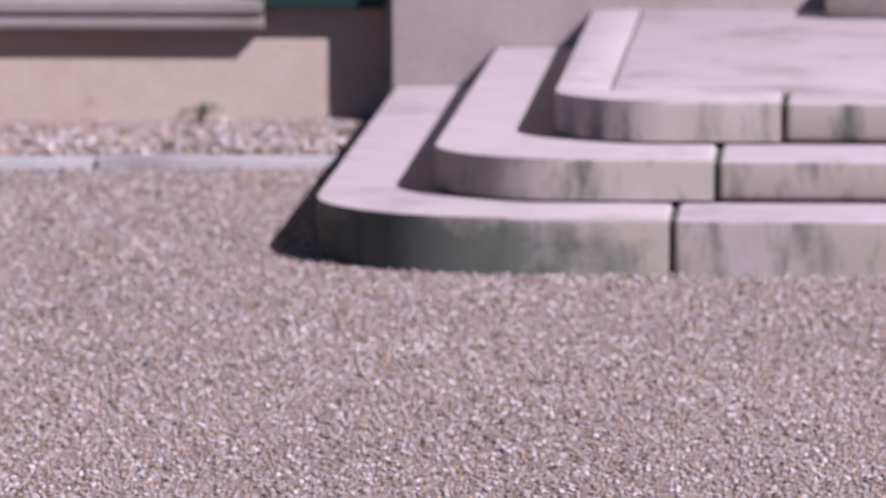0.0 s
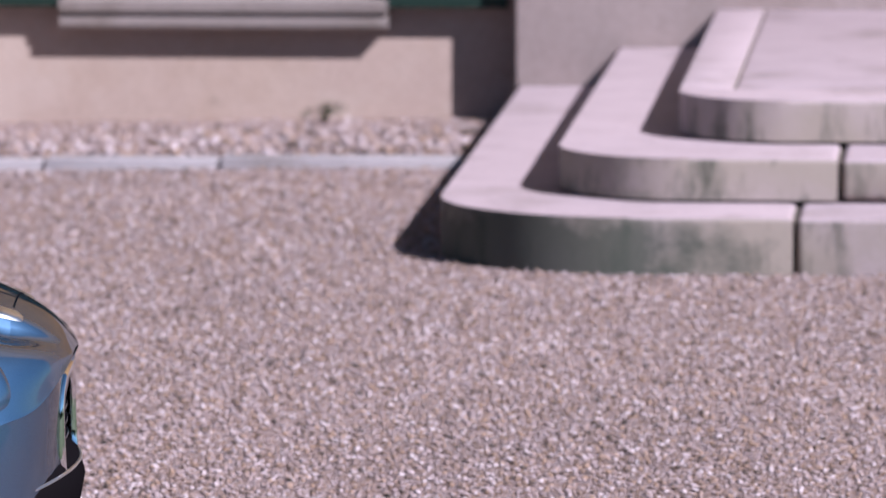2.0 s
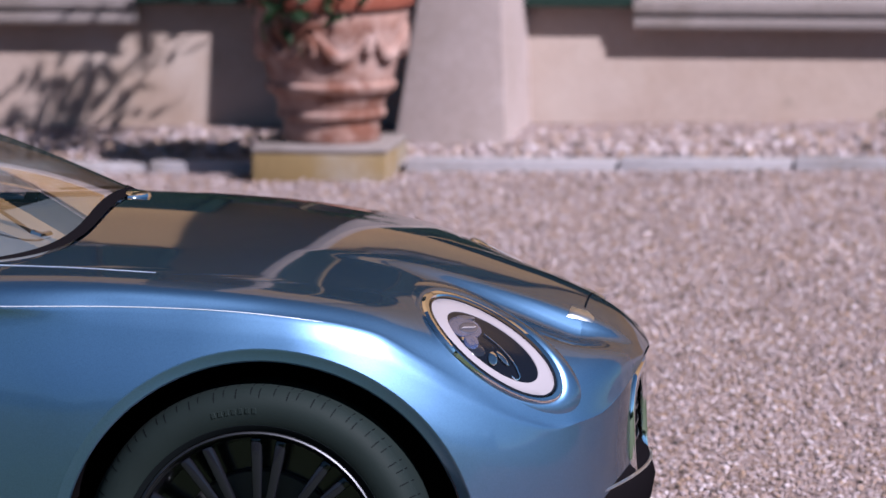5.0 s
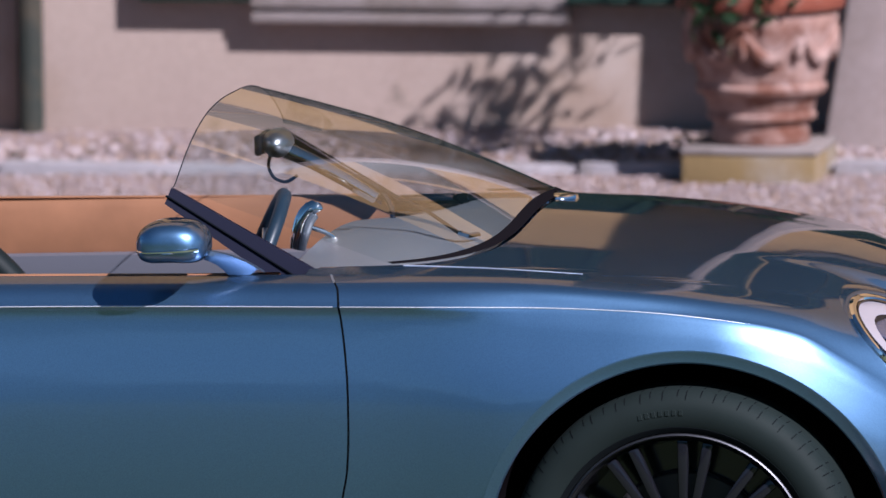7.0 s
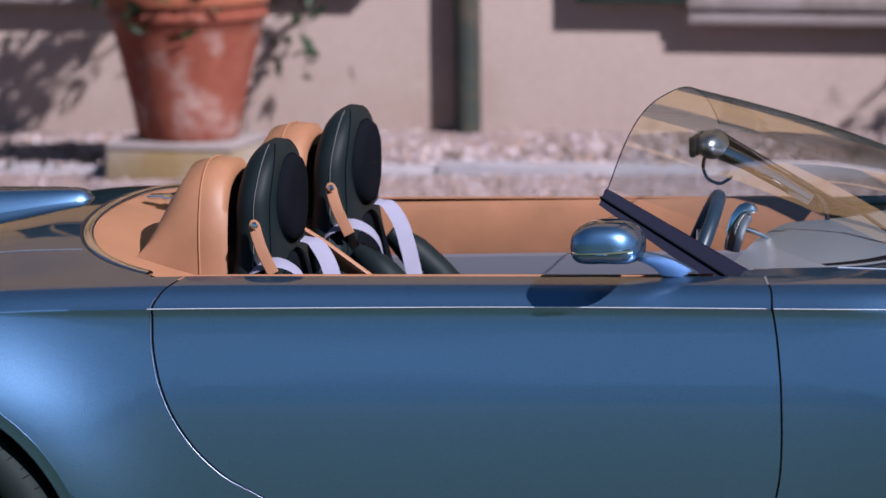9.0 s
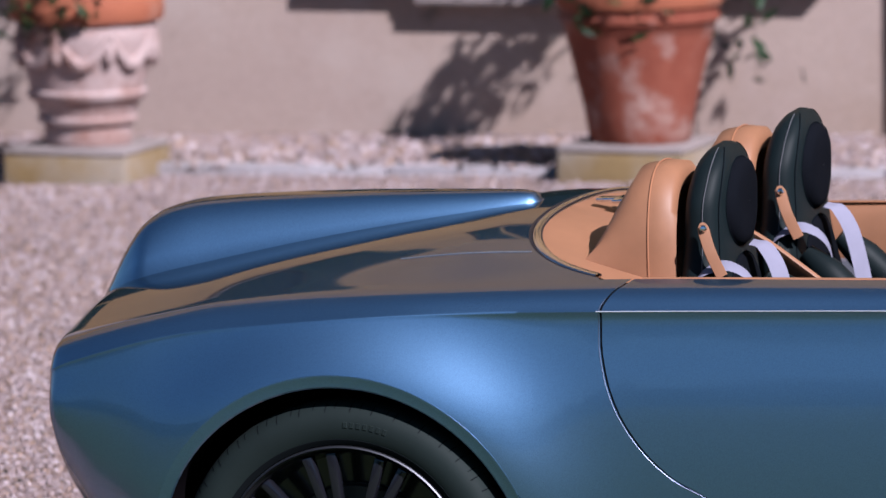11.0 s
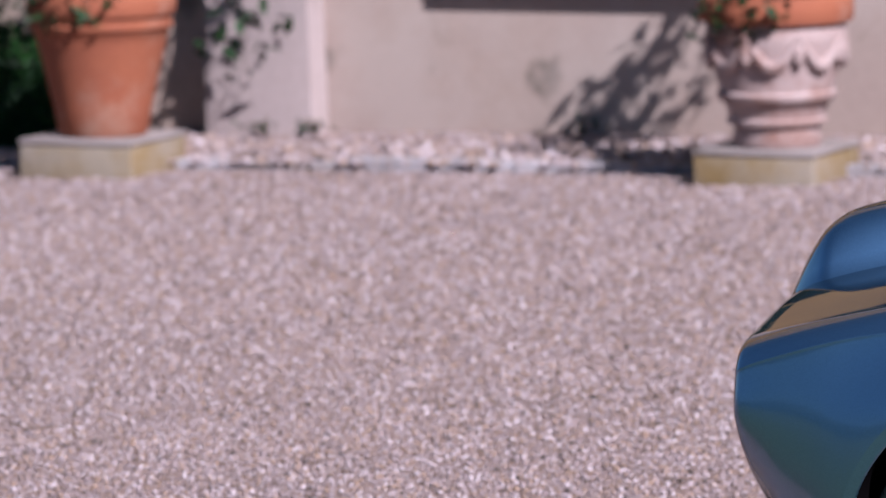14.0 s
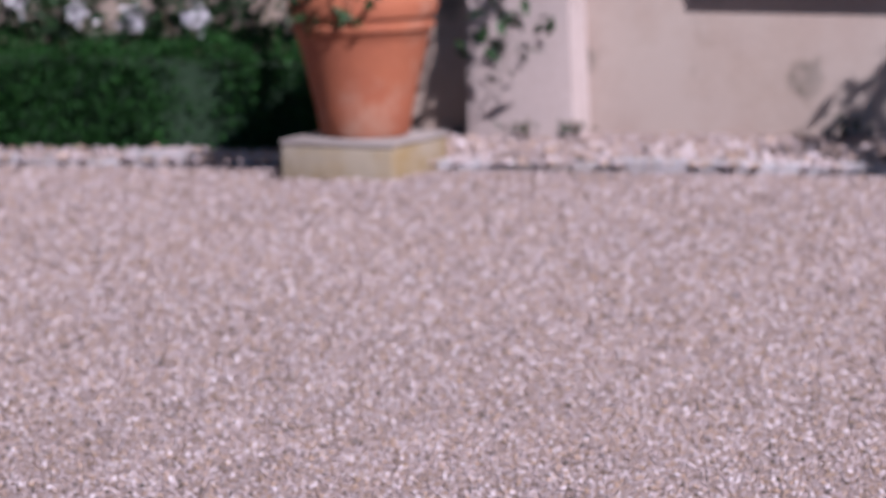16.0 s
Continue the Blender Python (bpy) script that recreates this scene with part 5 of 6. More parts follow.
def seat(y0):
    st = new("seat")
    st.parent = car
    bm = bmesh.new()
    rows = []
    lean_at = spline([(0.45, -0.47), (0.70, -0.535), (0.87, -0.562), (1.0, -0.560), (1.10, -0.548), (1.142, -0.540)])
    wide_at = spline([(0.45, 0.225), (0.80, 0.22), (0.90, 0.185), (0.95, 0.172), (1.02, 0.168), (1.08, 0.142), (1.12, 0.098), (1.136, 0.058), (1.142, 0.012)])
    deep_at = spline([(0.45, 0.07), (0.85, 0.058), (0.95, 0.050), (1.05, 0.046), (1.10, 0.038), (1.13, 0.022), (1.142, 0.004)])
    for i in range(45):
        z = 0.45 + 0.692 * math.sin(math.pi / 2 * i / 44)
        row = []
        for j in range(33):
            a = 2 * math.pi * j / 32
            c, q = math.cos(a), math.sin(a)
            dd = deep_at(z) * (1.0 + (0.25 * abs(q) ** 2 if c > 0 else 0.0))
            row.append((lean_at(z) + dd * math.copysign(abs(c) ** 0.75, c), y0 + wide_at(z) * math.copysign(abs(q) ** 0.8, q), z))
        rows.append(row)
    vs = grid(bm, rows)
    bm.faces.new(vs[-1][:-1][::-1])
    bm.faces.new(vs[0][:-1])
    bmesh.ops.remove_doubles(bm, verts=bm.verts, dist=1e-5)
    shape = bm.copy()
    part("backrest", bm, black_leather, st, "black leather bucket backrest", angle=70)
    skin = BVHTree.FromBMesh(shape)

    def inset_pad(name, label, zc, ry, rz, lift):
        """A padded panel lying on the front of the backrest, with a sunk seam round it."""
        bm = bmesh.new()
        rows, rim = [], []
        for k, out in ((1.0, -0.004), (0.985, 0.002), (0.93, lift * 0.7), (0.75, lift), (0.4, lift * 1.05), (0.02, lift * 1.05)):
            row = []
            for i in range(49):
                a = 2 * math.pi * i / 48
                q = Vector((0.3, y0 + ry * k * math.copysign(abs(math.cos(a)) ** 0.85, math.cos(a)), zc + rz * k * math.sin(a)))
                hit = skin.ray_cast(q, Vector((-1, 0, 0)))
                p = hit[0] if hit[0] is not None else Vector((-0.55, q.y, q.z))
                row.append(p + Vector((out, 0, 0)))
            rows.append(row)
        grid(bm, rows)
        bmesh.ops.remove_doubles(bm, verts=bm.verts, dist=1e-5)
        pad = part(name, bm, black_suede, st, label, angle=60)
        bm = bmesh.new()
        tube(bm, [p + Vector((0.005, 0, 0)) for p in rows[0][:-1]], 0.0016, 6, closed=True)
        part("pad_seam", bm, seam_dark, pad)

    inset_pad("headrest_pad", "black suede head pad", 1.020, 0.112, 0.090, 0.018)
    inset_pad("back_pad", "black suede back pad", 0.765, 0.150, 0.150, 0.010)
    for q in (-1, 1):
        bm = bmesh.new()
        pts, rs = [], []
        for i in range(25):
            u = i / 24
            z = 0.58 + 0.36 * u
            pts.append((lean_at(z) + 0.024 - 0.02 * u ** 4, y0 + q * (wide_at(z) - 0.020 - 0.006 * u), z))
            rs.append(0.028 * max(0.06, 1 - u ** 3) ** 0.5)
        tube(bm, pts, rs, 14)
        part("bolster", bm, black_leather, st, "black leather side bolster")
        for a, tone in ((1.50, pale_stitch), (0.98, seam_dark)):
            bm = bmesh.new()
            pts = []
            for i in range(41):
                z = 0.60 + 0.535 * math.sin(math.pi / 2 * i / 40)
                w, dp = wide_at(z), deep_at(z)
                c, d = math.cos(a), math.sin(a)
                dd = dp * (1.0 + (0.25 * d ** 2 if c > 0 else 0.0))
                pts.append((lean_at(z) + (dd + 0.0012) * math.copysign(abs(c) ** 0.75, c), y0 + q * (w + 0.0012) * d ** 0.8, z))
            tube(bm, pts, 0.0012, 6)
            part("piping", bm, tone, st, "fine stitched seam")
    bm = bmesh.new()
    box(bm, -0.47, 0.05, y0 - 0.235, y0 + 0.235, 0.42, 0.58, 0.06, 4)
    part("cushion", bm, black_leather, st, "black leather seat cushion")
    for q in (-1, 1):
        bm = bmesh.new()
        tube(bm, smooth_path([(-0.50, y0 + q * 0.160, 0.850), (-0.46, y0 + q * 0.170, 0.815), (-0.40, y0 + q * 0.180, 0.755), (-0.32, y0 + q * 0.190, 0.660), (-0.15, y0 + q * 0.190, 0.590)], 20), [0.020 + 0.016 * min(1.0, i / 6) for i in range(21)], 14)
        part("thigh_bolster", bm, black_leather, st, "black leather thigh bolster")
    # leather strap with a stud on the near shoulder, and the pale belt
    ys = y0 - 0.198
    strap = ribbon("shoulder_strap", [(-0.547, ys + 0.004, 0.996), (-0.538, ys - 0.004, 0.965), (-0.526, ys - 0.010, 0.932), (-0.506, ys - 0.008, 0.888)], Vector((0.85, 0.25, 0.35)), 0.024, 0.0035, tan_leather, st, "tan leather strap", True)
    bm = bmesh.new()
    lathe(bm, [(0.0, -0.009), (0.005, -0.008), (0.0075, -0.004), (0.008, 0.0)], (-0.543, ys - 0.003, 0.985), 20, "y")
    part("stud", bm, chrome, strap, "polished metal stud")
    ribbon("belt", [(-0.580, ys + 0.02, 0.872), (-0.545, ys + 0.012, 0.900), (-0.505, ys + 0.016, 0.908), (-0.468, ys + 0.03, 0.890), (-0.450, ys + 0.04, 0.858), (-0.445, ys + 0.05, 0.820)], Vector((0.25, -0.9, -0.45)), 0.040, 0.0012, belt_cloth, st, "pale lilac-grey seat belt")
    ribbon("belt", [(-0.490, y0 - 0.005, 0.936), (-0.468, y0 - 0.005, 0.930), (-0.440, y0 - 0.008, 0.892), (-0.422, y0 - 0.010, 0.830), (-0.408, y0 - 0.012, 0.760), (-0.38, y0 - 0.02, 0.66)], Vector((0.55, 0.8, 0.0)), 0.046, 0.0012, belt_cloth, st, "pale lilac-grey seat belt")
    return st


for y0 in (-0.35, 0.35):
    seat(y0)
ribbon("tunnel_trim", [(-0.60, -0.07, 0.935), (-0.53, -0.075, 0.895), (-0.46, -0.08, 0.845), (-0.39, -0.08, 0.790), (-0.30, -0.08, 0.70)], Vector((0.6, -0.5, 0.6)), 0.045, 0.010, tan_leather, car, "tan leather trim between the seats")

# dashboard, steering wheel, lever and inside mirror
bm = bmesh.new()
rows = []
for i in range(25):
    y = -0.66 + 1.32 * i / 24
    f = screen_base(y) - 0.02
    rows.append([(f, y, surf_top(max(f, 0.48), abs(y)) - 0.012), (f * 0.6 + 0.42 * 0.4, y, 0.905 - 0.04 * (y / 0.66) ** 2), (0.40, y, 0.892 - 0.05 * (y / 0.66) ** 2), (0.375, y, 0.870 - 0.05 * (y / 0.66) ** 2), (0.37, y, 0.70), (0.45, y, 0.60)])
grid(bm, rows)
part("dashboard", bm, mat("pale_grey_dash", (0.215, 0.23, 0.26), 0.42, 0.4), car, "pale silver-grey dashboard", angle=50)
steering = new("steering_wheel")
steering.parent = car
tilt = Matrix.Translation((0.300, -0.35, 0.850)) @ Matrix.Rotation(radians(11), 4, "Z") @ Matrix.Rotation(radians(-66), 4, "Y")
bm = bmesh.new()
tube(bm, [tilt @ Vector((0.172 * math.cos(2 * math.pi * i / 48), 0.178 * math.sin(2 * math.pi * i / 48), 0)) for i in range(48)], 0.0145, 12, closed=True)
part("wheel_rim", bm, leather("blue_black_leather", (0.012, 0.022, 0.036), 0.4), steering, "dark blue leather wheel rim")
for a in (0, 2.1, -2.1):
    bm = bmesh.new()
    tube(bm, [tilt @ Vector((0.02, 0, -0.02)), tilt @ Vector((0.165 * math.cos(a + math.pi), 0.165 * math.sin(a + math.pi), 0))], 0.009, 8, flat=0.5)
    part("wheel_spoke", bm, brushed, steering, "bright metal spoke")
bm = bmesh.new()
tube(bm, smooth_path([(0.350, -0.10, 0.870), (0.357, -0.10, 0.900), (0.370, -0.10, 0.935), (0.386, -0.10, 0.952), (0.392, -0.10, 0.944)], 16), [0.010 + 0.003 * math.sin(math.pi * i / 16) for i in range(17)], 14, flat=1.6)
part("lever", bm, chrome, car, "broad polished metal lever")
bm = bmesh.new()
tube(bm, smooth_path([(0.376, -0.10, 0.916), (0.41, -0.09, 0.902), (0.440, -0.08, 0.878)], 10), 0.005, 8)
part("lever_rod", bm, chrome, car, "slim polished rod")
bm = bmesh.new()
tube(bm, [(0.36 + 0.12 * math.sin(math.pi / 2 * i / 12), 0.33, 0.88 + 0.10 * math.cos(math.pi / 2 * i / 12)) for i in range(13)], 0.006, 8)
part("instrument_hood", bm, dark_trim, car, "dark rim of the instrument hood")
inside = new("inside_mirror")
inside.parent = car
bm = bmesh.new()
bmesh.ops.create_uvsphere(bm, u_segments=28, v_segments=18, radius=0.034)
bmesh.ops.scale(bm, vec=(0.95, 1.9, 0.9), verts=bm.verts)
bmesh.ops.translate(bm, vec=(0.300, 0.0, 1.080), verts=bm.verts)
part("mirror_shell", bm, brushed, inside, "polished metal mirror shell")
bm = bmesh.new()
box(bm, 0.262, 0.276, -0.07, 0.07, 1.060, 1.102, 0.004)
part("mirror_face", bm, gloss_black, inside, "dark mirror glass")
bm = bmesh.new()
tube(bm, [(0.305, 0, 1.070), (0.37, 0, 1.040), (0.44, 0, 1.000), (0.50, 0, 0.962)], [0.018, 0.016, 0.015, 0.013], 16)
part("stalk", bm, chrome, inside, "thick polished mirror stalk")
bm = bmesh.new()
tube(bm, smooth_path([(0.283, 0.0, 1.056), (0.278, 0.0, 1.035), (0.287, 0.0, 1.010), (0.312, 0.0, 0.999), (0.338, 0.0, 1.012)], 24), 0.0035, 8)
part("wire", bm, dark_trim, inside, "thin black wire under the mirror")
for pts in ([(0.50, 0.05, 0.975), (0.62, -0.10, 0.945), (0.72, -0.30, 0.918)], [(0.72, -0.30, 0.918), (0.74, -0.32, 0.914), (0.755, -0.30, 0.915)]):
    bm = bmesh.new()
    tube(bm, pts, 0.004 if len(pts) and pts[0][0] < 0.6 else 0.008, 8)
    part("wiper", bm, dark_trim if pts[0][0] < 0.6 else chrome, screen, "slim windscreen wiper")
# filler cap on the bonnet beside the screen and badge on the tonneau
bm = bmesh.new()
lathe(bm, [(0.0, 0.012), (0.040, 0.012), (0.050, 0.008), (0.052, 0.0), (0.056, -0.004)], (0.835, 0.24, 0.928), 32)
part("bonnet_cap", bm, chrome, car, "round chrome cap beside the screen")
bm = bmesh.new()
box(bm, -0.86, -0.78, -0.045, 0.045, 0.985, 0.993, 0.003)
box(bm, -0.90, -0.85, -0.020, 0.020, 0.986, 0.994, 0.003)
part("badge", bm, chrome, tonneau, "small winged chrome badge")

# ---- kerb, bed, pots and plants along the house ----
def kerb_y(x):
    return 10.33 - 0.023 * x


def bed():
    bm = bmesh.new()
    xs = [-13 + 0.25 * i for i in range(61)]
    grid(bm, [[(x, kerb_y(x) + 0.06 + (WALL_Y + 0.01 - kerb_y(x) - 0.06) * k, ground_z(x, 10) + 0.022 + 0.016 * k) for x in xs if x < 2.05] for k in (0, 0.35, 0.7, 1.0)])
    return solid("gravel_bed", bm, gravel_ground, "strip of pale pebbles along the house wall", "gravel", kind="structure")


bed()


def kerb_line():
    kerb = thing("kerb", Matrix.Identity(4), "low pale stone kerb edging the pebble strip", "kerb", kind="structure")
    rng = random.Random(4)
    x = -13.0
    while x < 2.0:
        w = rng.uniform(0.55, 1.05)
        x1 = min(x + w, 2.04)
        bm = bmesh.new()
        dz, dy = rng.uniform(-0.006, 0.006), rng.uniform(-0.012, 0.012)
        z = ground_z((x + x1) / 2, 10)
        box(bm, x + 0.004, x1 - 0.004, kerb_y(x) + dy, kerb_y(x) + 0.10 + dy, z - 0.15, z + 0.036 + dz, 0.010)
        part("kerb_stone", bm, kerb_stone, kerb)
        x = x1
    return kerb


kerb_line()


def stones(name, x0, x1, y0, y1, count, size, z_at, seed, label, lift=0.3):
    """Loose stones, each an uneven eight-sided body, strewn over a stretch of ground."""
    rng = np.random.default_rng(seed)
    n = count
    x, y = rng.uniform(x0, x1, n), rng.uniform(y0, y1, n)
    z = np.array([z_at(a, b) for a, b in zip(x, y)])
    r = size * rng.uniform(0.55, 1.0, n) ** 1.5
    unit = np.array([(1, 0, 0), (0, 1, 0), (-1, 0, 0), (0, -1, 0), (0, 0, 1), (0, 0, -1)], float)
    verts = unit[None] * rng.uniform(0.65, 1.25, (n, 6, 1))
    verts[:, :, 2] *= 0.62
    verts += rng.uniform(-0.22, 0.22, (n, 6, 3))
    a = rng.uniform(0, 2 * np.pi, n)
    c, s = np.cos(a)[:, None], np.sin(a)[:, None]
    vx, vy = verts[:, :, 0] * c - verts[:, :, 1] * s, verts[:, :, 0] * s + verts[:, :, 1] * c
    verts = np.stack([vx, vy, verts[:, :, 2]], 2) * r[:, None, None]
    verts += np.stack([x, y, z + lift * r], 1)[:, None, :]
    tri = np.array([(0, 1, 4), (1, 2, 4), (2, 3, 4), (3, 0, 4), (1, 0, 5), (2, 1, 5), (3, 2, 5), (0, 3, 5)])
    faces = (tri[None] + (np.arange(n) * 6)[:, None, None]).reshape(-1, 3)
    me = bpy.data.meshes.new(name)
    me.vertices.add(n * 6)
    me.vertices.foreach_set("co", verts.reshape(-1).astype(np.float32))
    me.loops.add(n * 24)
    me.loops.foreach_set("vertex_index", faces.reshape(-1).astype(np.int32))
    me.polygons.add(n * 8)
    me.polygons.foreach_set("loop_start", np.arange(0, n * 24, 3, dtype=np.int32))
    me.update(calc_edges=True)
    me.validate()
    me.materials.append(pebble)
    return tagged(new(name, me), label, "gravel", kind="stuff")


stones("gravel_stones", -10.8, 4.3, 2.3, 10.5, 235000, 0.0108, ground_z, 1, "loose pinkish grey gravel stones on the forecourt")
stones("bed_pebbles", -11.0, 2.03, 10.45, 11.52, 12000, 0.022, lambda x, y: ground_z(x, 10) + 0.026, 2, "pale rounded pebbles in the strip along the wall")


def leaf_mesh(name, centres, size, seed, material, droop=0.3):
    """Many small folded leaves at the given places."""
    rng = np.random.default_rng(seed)
    n = len(centres)
    p = np.array(centres, float)
    d = rng.normal(size=(n, 3))
    d[:, 2] -= droop
    d /= np.linalg.norm(d, axis=1)[:, None]
    e = np.cross(d, rng.normal(size=(n, 3)))
    e /= np.linalg.norm(e, axis=1)[:, None]
    f = np.cross(d, e)
    s = size * rng.uniform(0.6, 1.2, n)[:, None]
    a, b = p - d * s, p + d * s
    m = p - f * s * 0.12
    l, r = p + e * s * 0.42, p - e * s * 0.42
    verts = np.stack([a, l, b, r, m], 1).reshape(-1, 3)
    tri = np.array([(0, 4, 1), (1, 4, 2), (2, 4, 3), (3, 4, 0)])
    faces = (tri[None] + (np.arange(n) * 5)[:, None, None]).reshape(-1, 3)
    me = bpy.data.meshes.new(name)
    me.from_pydata(verts.tolist(), [], faces.tolist())
    me.materials.append(material)
    return me


def plant_pot(x, y, z, prof, material, label, carved, rim_mat):
    pot = thing("plant_pot", pose(x, y, z), label, "plant pot", "pots along the house wall")
    bm = bmesh.new()
    lathe(bm, [(0.0, 0.0)] + prof, n=72)
    part("body", bm, material, pot, angle=50)
    top_r, top_z = prof[-1]
    bm = bmesh.new()
    lathe(bm, [(top_r - 0.004, top_z - 0.002), (top_r + 0.012, top_z), (top_r + 0.018, top_z + 0.02), (top_r + 0.018, top_z + 0.075), (top_r + 0.008, top_z + 0.09), (top_r - 0.03, top_z + 0.09), (top_r - 0.045, top_z + 0.04), (top_r - 0.05, top_z - 0.02)], n=72)
    part("rim", bm, rim_mat, pot, "thick rolled rim", angle=50)
    bm = bmesh.new()
    lathe(bm, [(top_r - 0.04, top_z + 0.04), (0.10, top_z + 0.055), (0.0, top_z + 0.06)], n=40)
    part("soil", bm, soil, pot, "dark potting soil")
    if carved:
        rad = spline([(h, r) for r, h in prof if h > 0.19])
        for i in range(8):
            a0 = 2 * math.pi * i / 8 + 0.3
            bm = bmesh.new()
            pts, rs = [], []
            for j in range(13):
                t = j / 12
                a = a0 + (t - 0.5) * 2 * math.pi / 8
                h = 0.385 - 0.10 * math.sin(math.pi * t)
                r = rad(h) + 0.004
                pts.append((r * math.cos(a), r * math.sin(a), h))
                rs.append(0.010 + 0.013 * math.sin(math.pi * t))
            tube(bm, pts, rs, 8)
            part("festoon", bm, material, pot, "carved hanging festoon")
            bm = bmesh.new()
            bmesh.ops.create_icosphere(bm, subdivisions=2, radius=0.03)
            r = rad(0.34) + 0.004
            a = a0 + math.pi / 8
            bmesh.ops.scale(bm, vec=(0.7, 0.7, 1.6), verts=bm.verts)
            for v in bm.verts:
                v.co += Vector((0.006 * noise.noise(v.co * 60), 0.006 * noise.noise(v.co * 60 + Vector((5, 0, 0))), 0))
            bmesh.ops.translate(bm, vec=(r * math.cos(a), r * math.sin(a), 0.33), verts=bm.verts)
            part("rosette", bm, material, pot, "carved rosette")
    return pot


def lemon_tree(x, y, z, seed, shoots=(), size=1.0):
    rng = np.random.default_rng(seed)
    tree = thing("lemon_tree", pose(x, y, z), "small lemon tree with glossy dark green leaves growing in a pot", "tree", "trees in pots")
    bm = bmesh.new()
    tube(bm, [(0, 0, 0.0), (0.02, 0.01, 0.3), (0.0, 0.05, 0.55), (0.02, 0.12, 0.75)], [0.030, 0.024, 0.020, 0.014], 10)
    part("trunk", bm, bark, tree)
    centre = np.array((0.30, 0.26, 0.92))
    cs = []
    for i in range(14):
        way = rng.normal(size=3)
        way /= np.linalg.norm(way)
        way[2] = abs(way[2]) * 0.9 - 0.25
        tip = centre + way * np.array((0.24, 0.25, 0.38)) * size
        root = np.array((0.01, 0.09, 0.62))
        bm = bmesh.new()
        mid = (root + tip) / 2 + rng.normal(size=3) * 0.04
        tube(bm, [root, mid, tip], [0.010, 0.007, 0.003], 6)
        part("branch", bm, bark, tree)
        for k in np.linspace(0.35, 1.05, 24):
            q = root + (tip - root) * k
            cs.append(q + rng.normal(size=3) * (0.030 + 0.040 * k))
    for ox, oy, z0, z1 in shoots:
        bm = bmesh.new()
        pts = [(0.1, 0.12, 0.55), (ox * 0.7, oy * 0.7, z1 + 0.05), (ox, oy, (z0 + z1) / 2), (ox + 0.02, oy, z0)]
        tube(bm, pts, [0.003, 0.003, 0.003, 0.002], 6)
        part("branch", bm, bark, tree)
        full = oy > -0.1
        for k in range(100 if full else 40):
            t = rng.uniform()
            cs.append(np.array((ox, oy, z0 + (z1 - z0) * t)) + rng.normal(size=3) * np.array((0.085 if full else 0.05, 0.05 if full else 0.03, 0.03)))
    ob = tagged(new("crown", leaf_mesh("crown", cs, 0.042, seed + 50, lemon_leaf)), "glossy dark green leaves", kind="stuff")
    ob.parent = tree
    return tree


PLAIN = [(0.150, 0.0), (0.158, 0.012), (0.172, 0.10), (0.200, 0.22), (0.228, 0.33), (0.240, 0.372), (0.250, 0.378), (0.252, 0.392), (0.243, 0.398), (0.246, 0.425)]
CARVED = [(0.150, 0.0), (0.156, 0.01), (0.150, 0.05), (0.152, 0.072), (0.172, 0.078), (0.175, 0.092), (0.166, 0.100), (0.176, 0.142), (0.186, 0.150), (0.205, 0.163), (0.208, 0.182), (0.197, 0.194), (0.205, 0.23), (0.222, 0.29), (0.238, 0.36), (0.246, 0.40), (0.238, 0.415), (0.250, 0.43)]
POTS = (
    (-0.33, 10.30, 0.110, CARVED, terracotta_pale, "weathered carved terracotta pot with festoons on a stone plinth", True, terracotta_old, 1.03),
    (-3.80, 10.48, 0.062, PLAIN, terracotta_old, "stained red terracotta pot with white lime bloom on a stone plinth", False, terracotta, 1.09),
    (-5.74, 10.35, 0.030, CARVED, terracotta_pink, "pale carved terracotta pot with an orange rim on a stone plinth", True, terracotta, 1.0),
    (-8.32, 10.38, 0.005, PLAIN, terracotta, "plain orange terracotta pot on a stone plinth", False, terracotta, 1.02),
)
for i, (x, y, z, prof, material, label, carved, rim_mat, k) in enumerate(POTS):
    pl = thing("plinth", Matrix.Identity(4), "low yellowish stone plinth under a plant pot", "plinth", "plinths under the pots")
    bm = bmesh.new()
    box(bm, x - 0.225, x + 0.215, y - 0.23, y + 0.23, ground_z(x, 10) - 0.1, z - 0.022, 0.010)
    part("block", bm, plinth_stone, pl)
    bm = bmesh.new()
    box(bm, x - 0.228, x + 0.218, y - 0.233, y + 0.233, z - 0.0215, z - 0.001, 0.007)
    part("cap_slab", bm, sill_stone, pl, "paler worn top slab")
    plant_pot(x, y, z, [(r * k, h * k) for r, h in prof], material, label, carved, rim_mat)
    # pots 1 and 3 get an added wall shoot for the shadow there
    shoots = ((-0.10, -0.24, -0.05, 0.16), (0.06, -0.26, 0.0, 0.2)) + (((0.15, 0.85, -0.30, 0.45),) if i in (1, 3) else ())
    if i in (0, 2):
        shoots += ((-0.30, 0.02, 0.12, 0.50), (-0.16, 0.16, 0.12, 0.55), (0.26, 0.10, 0.12, 0.50))
    lemon_tree(x, y, z + 0.44, 20 + i, shoots, (0.80, 0.72, 0.95, 1.0)[i])

# rain pipe on the wall
bm = bmesh.new()
tube(bm, [(-3.088, WALL_Y - 0.052, z) for z in (-0.02, 0.2, 0.6, 1.5, 3.0, 6.5)], 0.046, 28)
pipe = thing("rain_pipe", Matrix.Identity(4), "dark green iron rain pipe running down the wall", "pipe", kind="structure")
part("pipe_run", bm, pipe_green, pipe)
bm = bmesh.new()
lathe(bm, [(0.046, -0.03), (0.051, -0.028), (0.051, 0.028), (0.046, 0.03)], (-3.088, WALL_Y - 0.052, 0.95), 28)
part("pipe_collar", bm, pipe_green, pipe)


